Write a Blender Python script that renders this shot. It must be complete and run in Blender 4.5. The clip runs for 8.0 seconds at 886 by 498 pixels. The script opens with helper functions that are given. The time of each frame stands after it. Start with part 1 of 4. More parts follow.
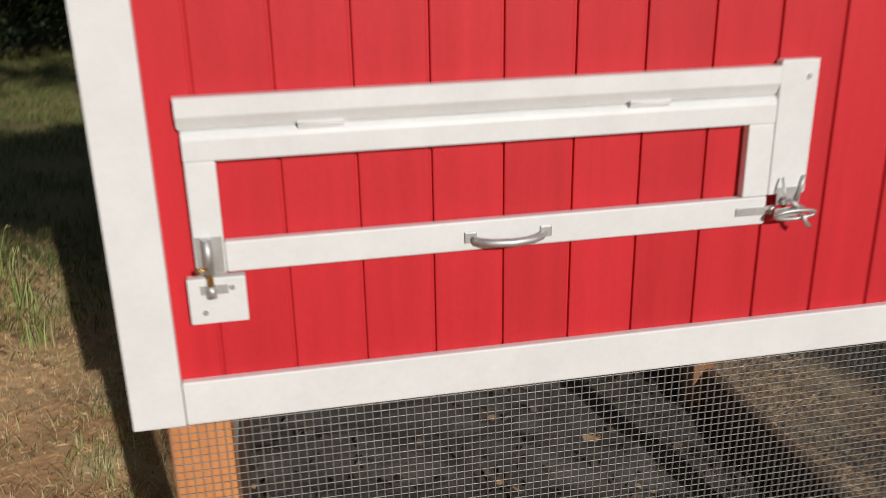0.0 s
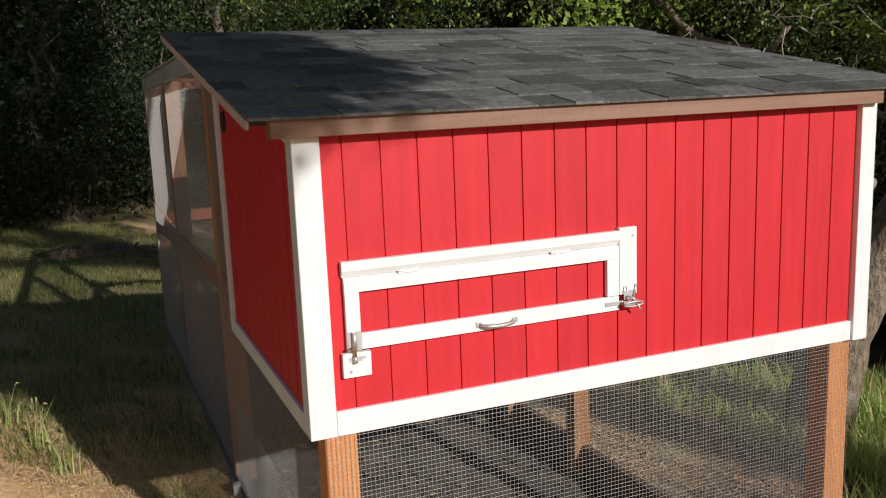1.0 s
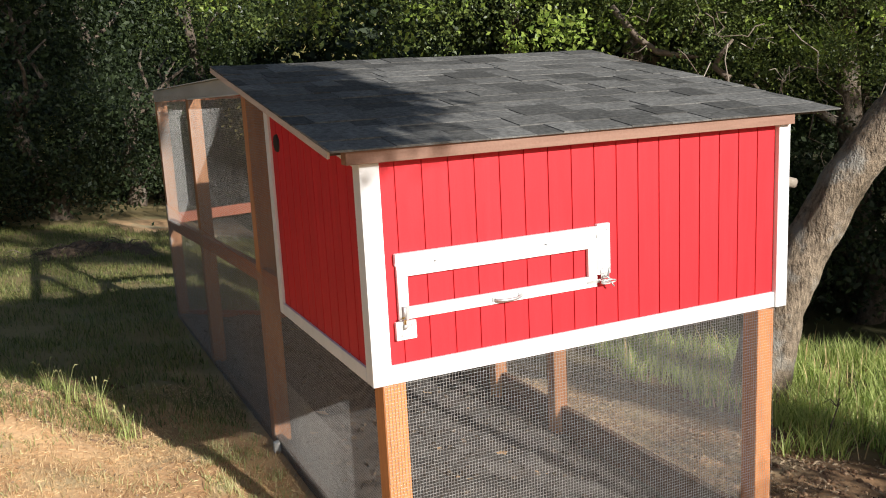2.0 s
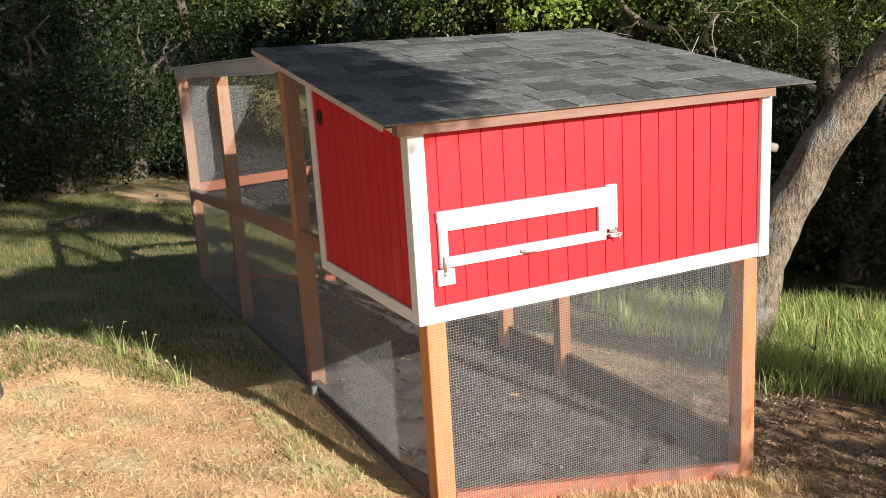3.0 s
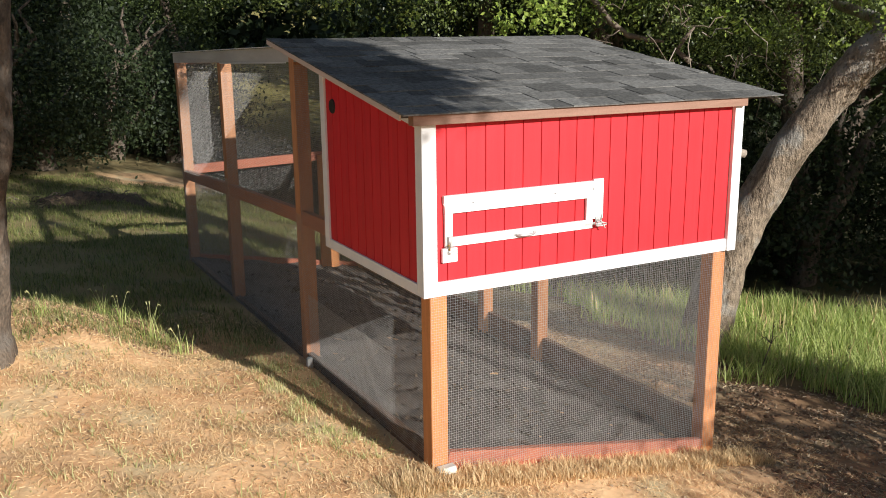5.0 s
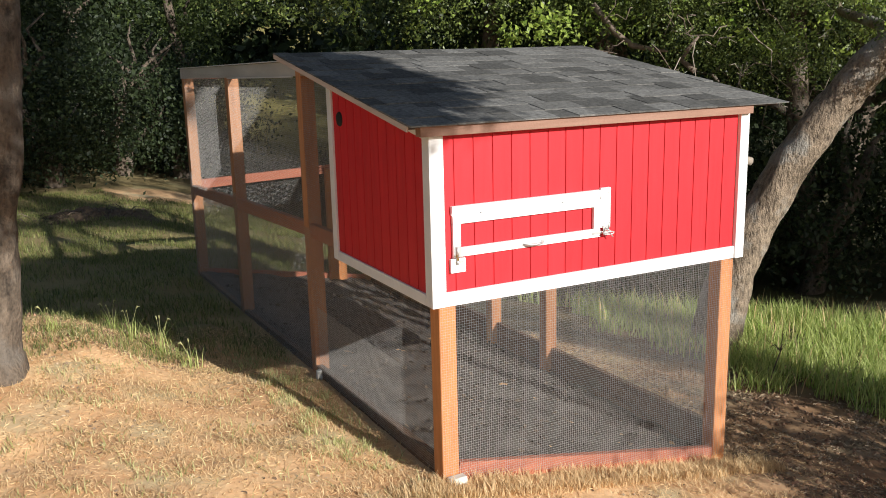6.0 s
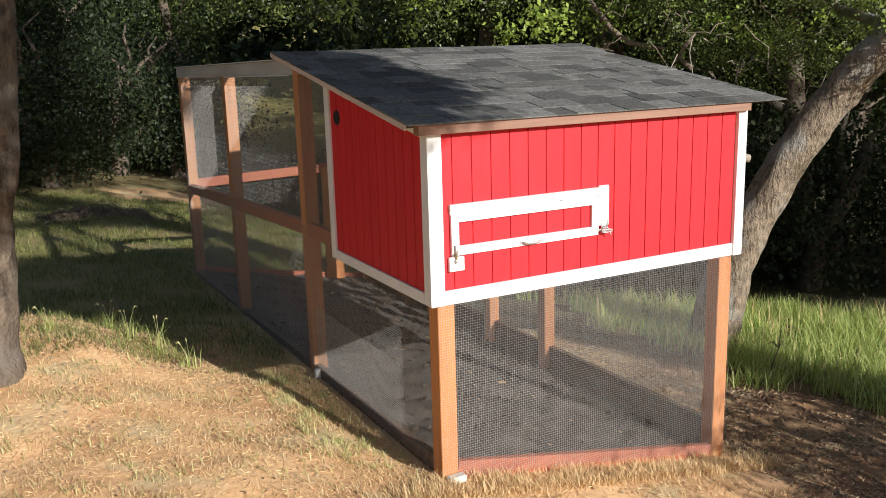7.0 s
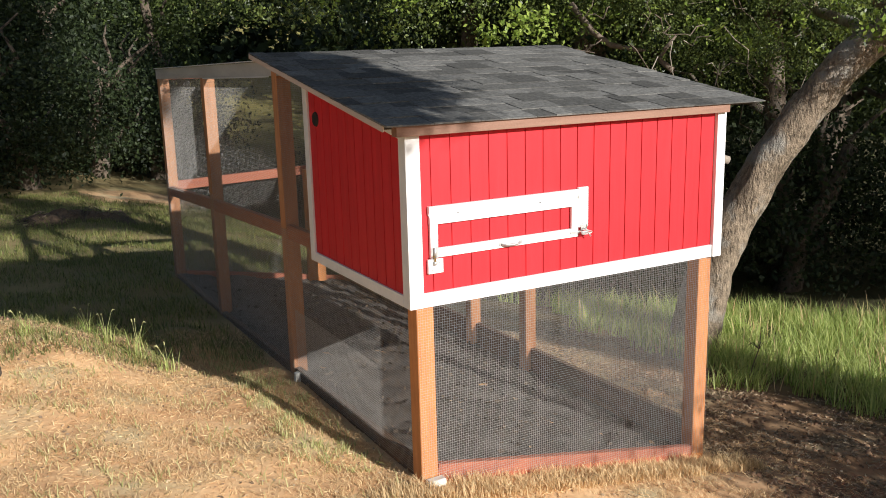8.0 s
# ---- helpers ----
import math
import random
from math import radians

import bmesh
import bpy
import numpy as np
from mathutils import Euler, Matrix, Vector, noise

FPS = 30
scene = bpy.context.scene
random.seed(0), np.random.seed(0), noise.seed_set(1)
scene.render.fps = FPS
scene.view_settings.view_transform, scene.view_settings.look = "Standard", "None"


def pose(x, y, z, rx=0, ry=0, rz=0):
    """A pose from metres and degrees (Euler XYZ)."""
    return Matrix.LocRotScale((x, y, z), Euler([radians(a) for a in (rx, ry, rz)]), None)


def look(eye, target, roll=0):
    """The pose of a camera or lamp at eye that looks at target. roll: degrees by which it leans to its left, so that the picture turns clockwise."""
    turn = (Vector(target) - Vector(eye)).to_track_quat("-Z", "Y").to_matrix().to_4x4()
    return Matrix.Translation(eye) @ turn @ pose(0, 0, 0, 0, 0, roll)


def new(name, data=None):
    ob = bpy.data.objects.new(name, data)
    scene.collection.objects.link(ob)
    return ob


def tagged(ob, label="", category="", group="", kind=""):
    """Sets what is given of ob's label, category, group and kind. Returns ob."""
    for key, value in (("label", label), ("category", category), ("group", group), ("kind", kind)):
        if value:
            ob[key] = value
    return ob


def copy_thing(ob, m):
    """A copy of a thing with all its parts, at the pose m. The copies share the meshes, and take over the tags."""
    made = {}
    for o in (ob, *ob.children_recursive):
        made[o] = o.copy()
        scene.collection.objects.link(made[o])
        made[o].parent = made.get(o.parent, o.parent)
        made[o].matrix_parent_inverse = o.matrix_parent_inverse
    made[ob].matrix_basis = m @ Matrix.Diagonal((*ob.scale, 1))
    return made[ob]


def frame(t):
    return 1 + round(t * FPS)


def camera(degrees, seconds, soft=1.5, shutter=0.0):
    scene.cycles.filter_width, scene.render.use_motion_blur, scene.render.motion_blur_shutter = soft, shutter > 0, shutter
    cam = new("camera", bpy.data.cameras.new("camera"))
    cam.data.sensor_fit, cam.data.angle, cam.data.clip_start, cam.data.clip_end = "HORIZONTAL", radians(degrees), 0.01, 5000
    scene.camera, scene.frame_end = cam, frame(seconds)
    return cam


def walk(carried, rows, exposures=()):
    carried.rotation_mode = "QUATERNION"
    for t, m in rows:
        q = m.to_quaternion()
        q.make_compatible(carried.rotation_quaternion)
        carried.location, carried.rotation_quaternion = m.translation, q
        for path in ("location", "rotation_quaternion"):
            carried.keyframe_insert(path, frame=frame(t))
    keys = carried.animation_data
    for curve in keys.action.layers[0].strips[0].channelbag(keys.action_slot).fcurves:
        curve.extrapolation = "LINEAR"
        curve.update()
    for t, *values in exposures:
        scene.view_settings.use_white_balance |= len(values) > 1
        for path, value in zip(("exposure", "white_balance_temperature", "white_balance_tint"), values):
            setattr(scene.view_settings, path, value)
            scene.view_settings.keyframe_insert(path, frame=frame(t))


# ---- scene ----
cam = camera(52.8, 8.0, 0.95, 0.3)
PATH = [
    (0, (0.213, -1.152, 0.664), (0.586, 0.687, -0.027), -1.1),
    (0.5, (-0.153, -1.661, 0.822), (0.502, 0.168, 0.345), -1.5),
    (1, (-0.487, -2.165, 0.896), (0.252, -0.342, 0.535), -2.3),
    (1.2, (-0.6, -2.302, 0.933), (0.158, -0.484, 0.584), -2.4),
    (2.5, (-1.198, -3.043, 1.112), (-0.361, -1.277, 0.685), -3.3),
    (3, (-1.397, -3.195, 1.134), (-0.558, -1.437, 0.68), -3.5),
    (3.5, (-1.576, -3.299, 1.152), (-0.697, -1.554, 0.724), -1.9),
    (4, (-1.634, -3.341, 1.139), (-0.726, -1.62, 0.68), -0.4),
    (4.5, (-1.707, -3.437, 1.156), (-0.796, -1.72, 0.684), -0.4),
    (6, (-1.755, -3.48, 1.147), (-0.852, -1.749, 0.713), -1.4),
    (6.5, (-1.756, -3.48, 1.153), (-0.863, -1.747, 0.707), -1.6),
    (7, (-1.758, -3.469, 1.149), (-0.849, -1.742, 0.71), -1.6),
    (7.5, (-1.737, -3.459, 1.144), (-0.8, -1.745, 0.711), -1.7),
    (8, (-1.726, -3.464, 1.143), (-0.786, -1.753, 0.708), -1.5),
]
walk(cam, [(t, look(eye, target, roll)) for t, eye, target, roll in PATH], [(0, -0.73), (0.5, -0.66), (1.2, -0.13), (2.5, 0.60), (3.5, 0.66), (4.5, 0.49), (8, 0.43)])

# ---- light ----
SUN_WAY = Vector((-0.255, 1.0, -0.435)).normalized()
sun_data = bpy.data.lights.new("sun", "SUN")
sun_data.energy, sun_data.angle, sun_data.color = 5.0, radians(0.55), (1.0, 0.972, 0.935)
sun = new("sun", sun_data)
sun.matrix_world = look((8, -20, 12), Vector((8, -20, 12)) + SUN_WAY)
world = bpy.data.worlds.new("sky")
scene.world = world
world.use_nodes = True
sky = world.node_tree.nodes.new("ShaderNodeTexSky")
sky.sky_type, sky.sun_disc = "NISHITA", False
sky.sun_elevation, sky.sun_rotation = radians(22.9), radians(165.7)
world.node_tree.links.new(sky.outputs[0], world.node_tree.nodes["Background"].inputs[0])
world.node_tree.nodes["Background"].inputs[1].default_value = 0.076


# ---- materials ----
def rgb(c):
    return (c[0], c[1], c[2], 1.0)


def material(name, dark, light, scale=(8, 8, 8), fine=60.0, rough=0.7, bump=0.2, metal=0.0, vary=0.15, spot=None, spot_scale=3.0, dist=0.004):
    """Two noises, one stretched by scale and one fine, mix dark and light; vary shifts the brightness from object to object."""
    m = bpy.data.materials.new(name)
    m.use_nodes = True
    t = m.node_tree
    n, l = t.nodes, t.links
    b = n["Principled BSDF"]
    co, info, mp = n.new("ShaderNodeTexCoord"), n.new("ShaderNodeObjectInfo"), n.new("ShaderNodeMapping")
    shift = n.new("ShaderNodeVectorMath")
    shift.operation = "MULTIPLY_ADD"
    shift.inputs[1].default_value = (1, 1, 1)
    spread = n.new("ShaderNodeVectorMath")
    spread.operation = "SCALE"
    spread.inputs[0].default_value = (7.3, 13.1, 5.7)
    l.new(info.outputs["Random"], spread.inputs["Scale"])
    l.new(co.outputs["Object"], shift.inputs[0])
    l.new(spread.outputs[0], shift.inputs[2])
    l.new(shift.outputs[0], mp.inputs[0])
    mp.inputs["Scale"].default_value = scale
    a, f = n.new("ShaderNodeTexNoise"), n.new("ShaderNodeTexNoise")
    a.inputs["Scale"].default_value, a.inputs["Detail"].default_value, a.inputs["Roughness"].default_value = 1.0, 5.0, 0.6
    f.inputs["Scale"].default_value, f.inputs["Detail"].default_value = fine, 3.0
    l.new(mp.outputs[0], a.inputs["Vector"])
    l.new(shift.outputs[0], f.inputs["Vector"])
    both = n.new("ShaderNodeMath")
    both.operation = "MULTIPLY_ADD"
    both.inputs[1].default_value = 0.35
    l.new(f.outputs[0], both.inputs[0])
    l.new(a.outputs[0], both.inputs[2])
    ramp = n.new("ShaderNodeValToRGB")
    ramp.color_ramp.elements[0].position, ramp.color_ramp.elements[1].position = 0.45, 0.90
    ramp.color_ramp.elements[0].color, ramp.color_ramp.elements[1].color = rgb(dark), rgb(light)
    l.new(both.outputs[0], ramp.inputs[0])
    out = ramp.outputs[0]
    if spot:
        s = n.new("ShaderNodeTexNoise")
        s.inputs["Scale"].default_value, s.inputs["Detail"].default_value = spot_scale, 6.0
        l.new(shift.outputs[0], s.inputs["Vector"])
        step = n.new("ShaderNodeMapRange")
        step.inputs[1].default_value, step.inputs[2].default_value = 0.52, 0.66
        l.new(s.outputs[0], step.inputs[0])
        mix = n.new("ShaderNodeMix")
        mix.data_type = "RGBA"
        l.new(step.outputs[0], mix.inputs[0])
        l.new(out, mix.inputs[6])
        mix.inputs[7].default_value = rgb(spot)
        out = mix.outputs[2]
    hsv = n.new("ShaderNodeHueSaturation")
    val = n.new("ShaderNodeMapRange")
    val.inputs[3].default_value, val.inputs[4].default_value = 1 - vary, 1 + vary
    l.new(info.outputs["Random"], val.inputs[0])
    l.new(val.outputs[0], hsv.inputs["Value"])
    l.new(out, hsv.inputs["Color"])
    l.new(hsv.outputs[0], b.inputs["Base Color"])
    b.inputs["Roughness"].default_value, b.inputs["Metallic"].default_value = rough, metal
    if bump:
        bp = n.new("ShaderNodeBump")
        bp.inputs["Strength"].default_value, bp.inputs["Distance"].default_value = bump, dist
        l.new(both.outputs[0], bp.inputs["Height"])
        l.new(bp.outputs[0], b.inputs["Normal"])
    return m


def leaf_material(name, dark, light, through_light=0.35, rough=0.62):
    """Leaves and blades: the colour changes from piece to piece, and some light comes through."""
    m = bpy.data.materials.new(name)
    m.use_nodes = True
    t = m.node_tree
    n, l = t.nodes, t.links
    b, out = n["Principled BSDF"], n["Material Output"]
    geo, ramp = n.new("ShaderNodeNewGeometry"), n.new("ShaderNodeValToRGB")
    ramp.color_ramp.elements[0].color, ramp.color_ramp.elements[1].color = rgb(dark), rgb(light)
    l.new(geo.outputs["Random Per Island"], ramp.inputs[0])
    l.new(ramp.outputs[0], b.inputs["Base Color"])
    b.inputs["Roughness"].default_value = rough
    tr, mix = n.new("ShaderNodeBsdfTranslucent"), n.new("ShaderNodeMixShader")
    l.new(ramp.outputs[0], tr.inputs[0])
    mix.inputs[0].default_value = through_light
    l.new(b.outputs[0], mix.inputs[1])
    l.new(tr.outputs[0], mix.inputs[2])
    l.new(mix.outputs[0], out.inputs[0])
    return m


RED = material("red_paint", (0.53, 0.009, 0.017), (0.63, 0.016, 0.025), (30, 30, 2.5), 140, 0.62, 0.25, vary=0.05, dist=0.002)
WHITE = material("white_paint", (0.735, 0.735, 0.725), (0.83, 0.83, 0.82), (9, 9, 9), 120, 0.45, 0.15, vary=0.02, dist=0.002)
# bare pinkish wood, its colour lowered for the shade under the eave
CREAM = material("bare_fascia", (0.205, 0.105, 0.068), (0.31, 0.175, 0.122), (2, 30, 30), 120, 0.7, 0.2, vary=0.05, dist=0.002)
# run posts' stain, darkened in colour to stand in for the coop's shade
WOOD_SHADED = material("shaded_stained_post", (0.36, 0.15, 0.065), (0.56, 0.27, 0.125), (26, 26, 2.2), 150, 0.65, 0.35, vary=0.10, dist=0.002)
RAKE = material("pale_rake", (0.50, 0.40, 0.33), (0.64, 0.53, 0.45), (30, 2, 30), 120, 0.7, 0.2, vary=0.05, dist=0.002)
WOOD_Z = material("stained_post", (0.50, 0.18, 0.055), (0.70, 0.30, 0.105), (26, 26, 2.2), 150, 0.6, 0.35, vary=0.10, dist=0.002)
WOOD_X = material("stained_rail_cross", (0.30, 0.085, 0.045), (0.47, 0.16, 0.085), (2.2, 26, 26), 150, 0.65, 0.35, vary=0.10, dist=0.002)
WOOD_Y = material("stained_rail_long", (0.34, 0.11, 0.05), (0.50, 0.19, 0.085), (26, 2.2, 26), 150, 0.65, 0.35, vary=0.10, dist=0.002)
# weathered brown wood, with the shade of its west faces in the colour
SILL = material("weathered_shaded_sill", (0.10, 0.055, 0.032), (0.22, 0.125, 0.075), (26, 2.2, 26), 120, 0.85, 0.5, vary=0.1, spot=(0.16, 0.12, 0.085), spot_scale=6)
FLASH = material("grey_flashing", (0.42, 0.40, 0.37), (0.58, 0.56, 0.52), (10, 2, 10), 80, 0.5, 0.1, vary=0.05)
EDGE = material("pale_metal", (0.62, 0.60, 0.56), (0.78, 0.76, 0.72), (10, 2, 10), 80, 0.5, 0.1, vary=0.05)
STEEL = material("galvanised_steel", (0.50, 0.50, 0.49), (0.66, 0.66, 0.64), (40, 40, 40), 200, 0.5, 0.1, metal=0.75, vary=0.08)
BRASS = material("brass", (0.50, 0.33, 0.10), (0.66, 0.46, 0.18), (40, 40, 40), 200, 0.35, 0.05, metal=1.0, vary=0.02)
WIRE = material("galvanised_wire", (0.36, 0.35, 0.335), (0.50, 0.49, 0.465), (30, 30, 30), 200, 0.5, 0.0, metal=0.6, vary=0.02)
SHINGLE = material("asphalt_shingle", (0.070, 0.068, 0.063), (0.190, 0.186, 0.173), (48, 48, 48), 260, 0.97, 1.0, vary=0.40, dist=0.004)
SHINGLE.node_tree.nodes["Principled BSDF"].inputs["Specular IOR Level"].default_value = 0.12
DARK = material("dark_inside", (0.010, 0.009, 0.008), (0.02, 0.018, 0.016), vary=0.0)
PLY = material("bare_plywood", (0.36, 0.24, 0.14), (0.5, 0.36, 0.22), (3, 20, 3), 90, 0.7, 0.2)
PALE_TWIG = material("pale_twig", (0.22, 0.18, 0.14), (0.42, 0.36, 0.29), (10, 10, 10), 80, 0.9, 0.3)
DECK = material("weathered_deck", (0.055, 0.047, 0.042), (0.11, 0.09, 0.075), (3, 20, 3), 90, 0.8, 0.2)
SOIL = material("hill_soil", (0.47, 0.255, 0.115), (0.80, 0.53, 0.285), (1.6, 1.6, 1.6), 26, 0.95, 0.9, vary=0.0, spot=(0.53, 0.42, 0.24), spot_scale=2.2, dist=0.02)
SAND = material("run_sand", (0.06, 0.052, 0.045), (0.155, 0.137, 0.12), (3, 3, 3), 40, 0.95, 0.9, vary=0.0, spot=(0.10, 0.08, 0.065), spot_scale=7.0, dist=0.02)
BARK = material("oak_bark", (0.07, 0.052, 0.037), (0.40, 0.31, 0.215), (38, 38, 15), 80, 0.95, 1.0, vary=0.05, spot=(0.30, 0.28, 0.24), spot_scale=5, dist=0.03)
HEAP = material("heap_soil", (0.05, 0.032, 0.020), (0.19, 0.125, 0.075), (6, 6, 6), 40, 0.95, 1.0, vary=0.0, dist=0.03)
STONE = material("pale_block", (0.5, 0.48, 0.44), (0.68, 0.66, 0.6), (12, 12, 12), 90, 0.9, 0.5, vary=0.05)
# bark with shade put into its colour, for trunks under foliage
BARK_SHADED = material("shaded_bark", (0.024, 0.018, 0.013), (0.21, 0.16, 0.115), (12, 12, 5), 45, 0.95, 1.0, vary=0.05, spot=(0.15, 0.125, 0.10), spot_scale=6, dist=0.03)
TWIG = material("dead_twig", (0.10, 0.075, 0.055), (0.22, 0.17, 0.13), (10, 10, 10), 80, 0.9, 0.3)
OAK_LEAF = leaf_material("oak_leaf", (0.022, 0.038, 0.011), (0.15, 0.20, 0.055), 0.40, 0.45)
NEAR_LEAF = leaf_material("near_oak_leaf", (0.020, 0.036, 0.011), (0.25, 0.32, 0.085), 0.42, 0.40)
SUNLIT_LEAF = leaf_material("sunlit_leaf", (0.16, 0.26, 0.035), (0.48, 0.60, 0.13), 0.45, 0.45)
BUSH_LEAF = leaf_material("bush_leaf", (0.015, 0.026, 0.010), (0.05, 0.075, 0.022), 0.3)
GREEN_BLADE = leaf_material("green_blade", (0.22, 0.34, 0.06), (0.78, 0.82, 0.32), 0.5)
DRY_BLADE = leaf_material("dry_blade", (0.58, 0.39, 0.19), (0.86, 0.66, 0.38), 0.3, 0.7)
LAWN_BLADE = leaf_material("lawn_blade", (0.07, 0.11, 0.025), (0.36, 0.36, 0.12), 0.35)
TUFT_BLADE = leaf_material("tuft_blade", (0.26, 0.30, 0.08), (0.72, 0.66, 0.34), 0.35)
CHIP = leaf_material("straw_chip", (0.52, 0.32, 0.15), (0.88, 0.66, 0.37), 0.15, 0.8)
CRUMB = leaf_material("floor_crumb", (0.03, 0.022, 0.016), (0.16, 0.12, 0.085), 0.1, 0.9)
CLOD = leaf_material("soil_clod", (0.15, 0.085, 0.045), (0.42, 0.26, 0.15), 0.0, 0.95)
LITTER = leaf_material("leaf_litter", (0.14, 0.09, 0.055), (0.55, 0.42, 0.27), 0.1, 0.8)


# turf where the ground's grass cover says so
t = SOIL.node_tree
hsv = next(q for q in t.nodes if q.bl_idname == "ShaderNodeHueSaturation")
src = hsv.inputs["Color"].links[0].from_socket
att, mixer = t.nodes.new("ShaderNodeAttribute"), t.nodes.new("ShaderNodeMix")
att.attribute_name, mixer.data_type = "grassy", "RGBA"
t.links.new(att.outputs["Fac"], mixer.inputs[0])
t.links.new(src, mixer.inputs[6])
mixer.inputs[7].default_value = (0.15, 0.145, 0.05, 1)
att3, mixer3 = t.nodes.new("ShaderNodeAttribute"), t.nodes.new("ShaderNodeMix")
att3.attribute_name, mixer3.data_type = "meadow", "RGBA"
t.links.new(att3.outputs["Fac"], mixer3.inputs[0])
t.links.new(mixer.outputs[2], mixer3.inputs[6])
mixer3.inputs[7].default_value = (0.46, 0.42, 0.12, 1)
# browner east soil, with the tree shade there also put into the colour
att2, mixer2 = t.nodes.new("ShaderNodeAttribute"), t.nodes.new("ShaderNodeMix")
att2.attribute_name, mixer2.data_type, mixer2.blend_type = "soil_shade", "RGBA", "MULTIPLY"
t.links.new(att2.outputs["Fac"], mixer2.inputs[0])
t.links.new(mixer3.outputs[2], mixer2.inputs[6])
mixer2.inputs[7].default_value = (0.32, 0.28, 0.26, 1)
t.links.new(mixer2.outputs[2], hsv.inputs["Color"])


# ---- building helpers ----
def at_world(ob, place):
    p, off = ob.parent, Vector((0, 0, 0))
    while p:
        off += p.location
        p = p.parent
    ob.location = Vector(place) - off


def part(name, bm, mat=None, parent=None, label="", place=(0, 0, 0)):
    """Links a bmesh as one mesh object, its origin at the world point place, under a thing or a part."""
    if isinstance(bm, bpy.types.Mesh):
        me = bm
    else:
        me = bpy.data.meshes.new(name)
        bm.to_mesh(me)
        bm.free()
    if mat and not me.materials:
        me.materials.append(mat)
    ob = new(name, me)
    ob.parent = parent
    at_world(ob, place)
    return tagged(ob, label)


def thing(name, place, label, category, group="", kind=""):
    ob = new(name)
    ob.location = place
    ob.empty_display_size = 0.1
    return tagged(ob, label, category, group, kind)


def block(bm, lo, hi, bevel=0.0, turn=None):
    """Adds a box from lo to hi with rounded edges to bm."""
    lo, hi = Vector(lo), Vector(hi)
    made = bmesh.ops.create_cube(bm, size=1.0)["verts"]
    size, mid = hi - lo, (hi + lo) / 2
    for v in made:
        v.co = Vector((v.co.x * size.x, v.co.y * size.y, v.co.z * size.z))
    if bevel:
        edges = list({e for v in made for e in v.link_edges})
        made = list({v for f in bmesh.ops.bevel(bm, geom=edges, offset=bevel, segments=2, affect="EDGES", profile=0.6)["faces"] for v in f.verts} | {v for v in made if v.is_valid})
    for v in made:
        v.co = (turn @ v.co if turn else v.co) + mid
    return made


def bar(name, lo, hi, mat, parent=None, bevel=0.003, label="", turn=None):
    """One timber or board from lo to hi, its origin at its middle."""
    mid = (Vector(lo) + Vector(hi)) / 2
    bm = bmesh.new()
    block(bm, Vector(lo) - mid, Vector(hi) - mid, bevel, turn)
    return part(name, bm, mat, parent, label, mid)


def beam_between(name, a, b, wide, high, mat, parent=None, bevel=0.003, label=""):
    """A timber of that section from a to b; wide lies level."""
    a, b = Vector(a), Vector(b)
    way = (b - a).normalized()
    side = Vector((0, 0, 1)).cross(way).normalized()
    up = way.cross(side)
    m = Matrix((side, way, up)).transposed()
    h = (b - a).length / 2
    bm = bmesh.new()
    block(bm, (-wide / 2, -h, -high / 2), (wide / 2, h, high / 2), bevel, m)
    return part(name, bm, mat, parent, label, (a + b) / 2)


def tube(bm, points, radii, sides=8):
    """A bent round bar through points."""
    rings = []
    pts = [Vector(p) for p in points]
    for i, p in enumerate(pts):
        way = (pts[min(i + 1, len(pts) - 1)] - pts[max(i - 1, 0)]).normalized()
        side = way.orthogonal().normalized() if i == 0 else (rings_side - way * rings_side.dot(way)).normalized()
        rings_side = side
        up = way.cross(side)
        r = radii[i] if isinstance(radii, (list, tuple)) else radii
        rings.append([bm.verts.new(p + r * (math.cos(2 * math.pi * k / sides) * side + math.sin(2 * math.pi * k / sides) * up)) for k in range(sides)])
    for a, b in zip(rings, rings[1:]):
        for k in range(sides):
            f = bm.faces.new((a[k], a[(k + 1) % sides], b[(k + 1) % sides], b[k]))
            f.smooth = True
    bm.faces.new(rings[0][::-1])
    bm.faces.new(rings[-1])


def array_mesh(name, verts, faces, mat):
    """A mesh from numpy arrays; faces all have the same number of corners."""
    me = bpy.data.meshes.new(name)
    n, k = faces.shape
    me.vertices.add(len(verts))
    me.vertices.foreach_set("co", np.ascontiguousarray(verts, np.float32).ravel())
    me.loops.add(n * k)
    me.loops.foreach_set("vertex_index", np.ascontiguousarray(faces, np.int32).ravel())
    me.polygons.add(n)
    me.polygons.foreach_set("loop_start", np.arange(0, n * k, k, dtype=np.int32))
    me.update(calc_edges=True)
    me.materials.append(mat)
    return me


def leaf_mesh(name, centres, size, mat, rng, droop=0.2, slim=0.27, flat=1.0):
    """One folded, pointed leaf of four corners at each centre."""
    n = len(centres)
    way = rng.normal(size=(n, 3))
    way[:, 2] = way[:, 2] * flat - droop
    way /= np.linalg.norm(way, axis=1, keepdims=True)
    side = np.cross(way, rng.normal(size=(n, 3)))
    side /= np.linalg.norm(side, axis=1, keepdims=True)
    s = size * rng.uniform(0.6, 1.35, (n, 1))
    up = np.cross(way, side)
    v = np.stack([centres - way * s * 0.5, centres + side * s * slim + up * s * 0.06, centres + way * s * 0.5, centres - side * s * slim + up * s * 0.06], 1).reshape(-1, 3)
    return array_mesh(name, v, np.arange(4 * n).reshape(-1, 4), mat)


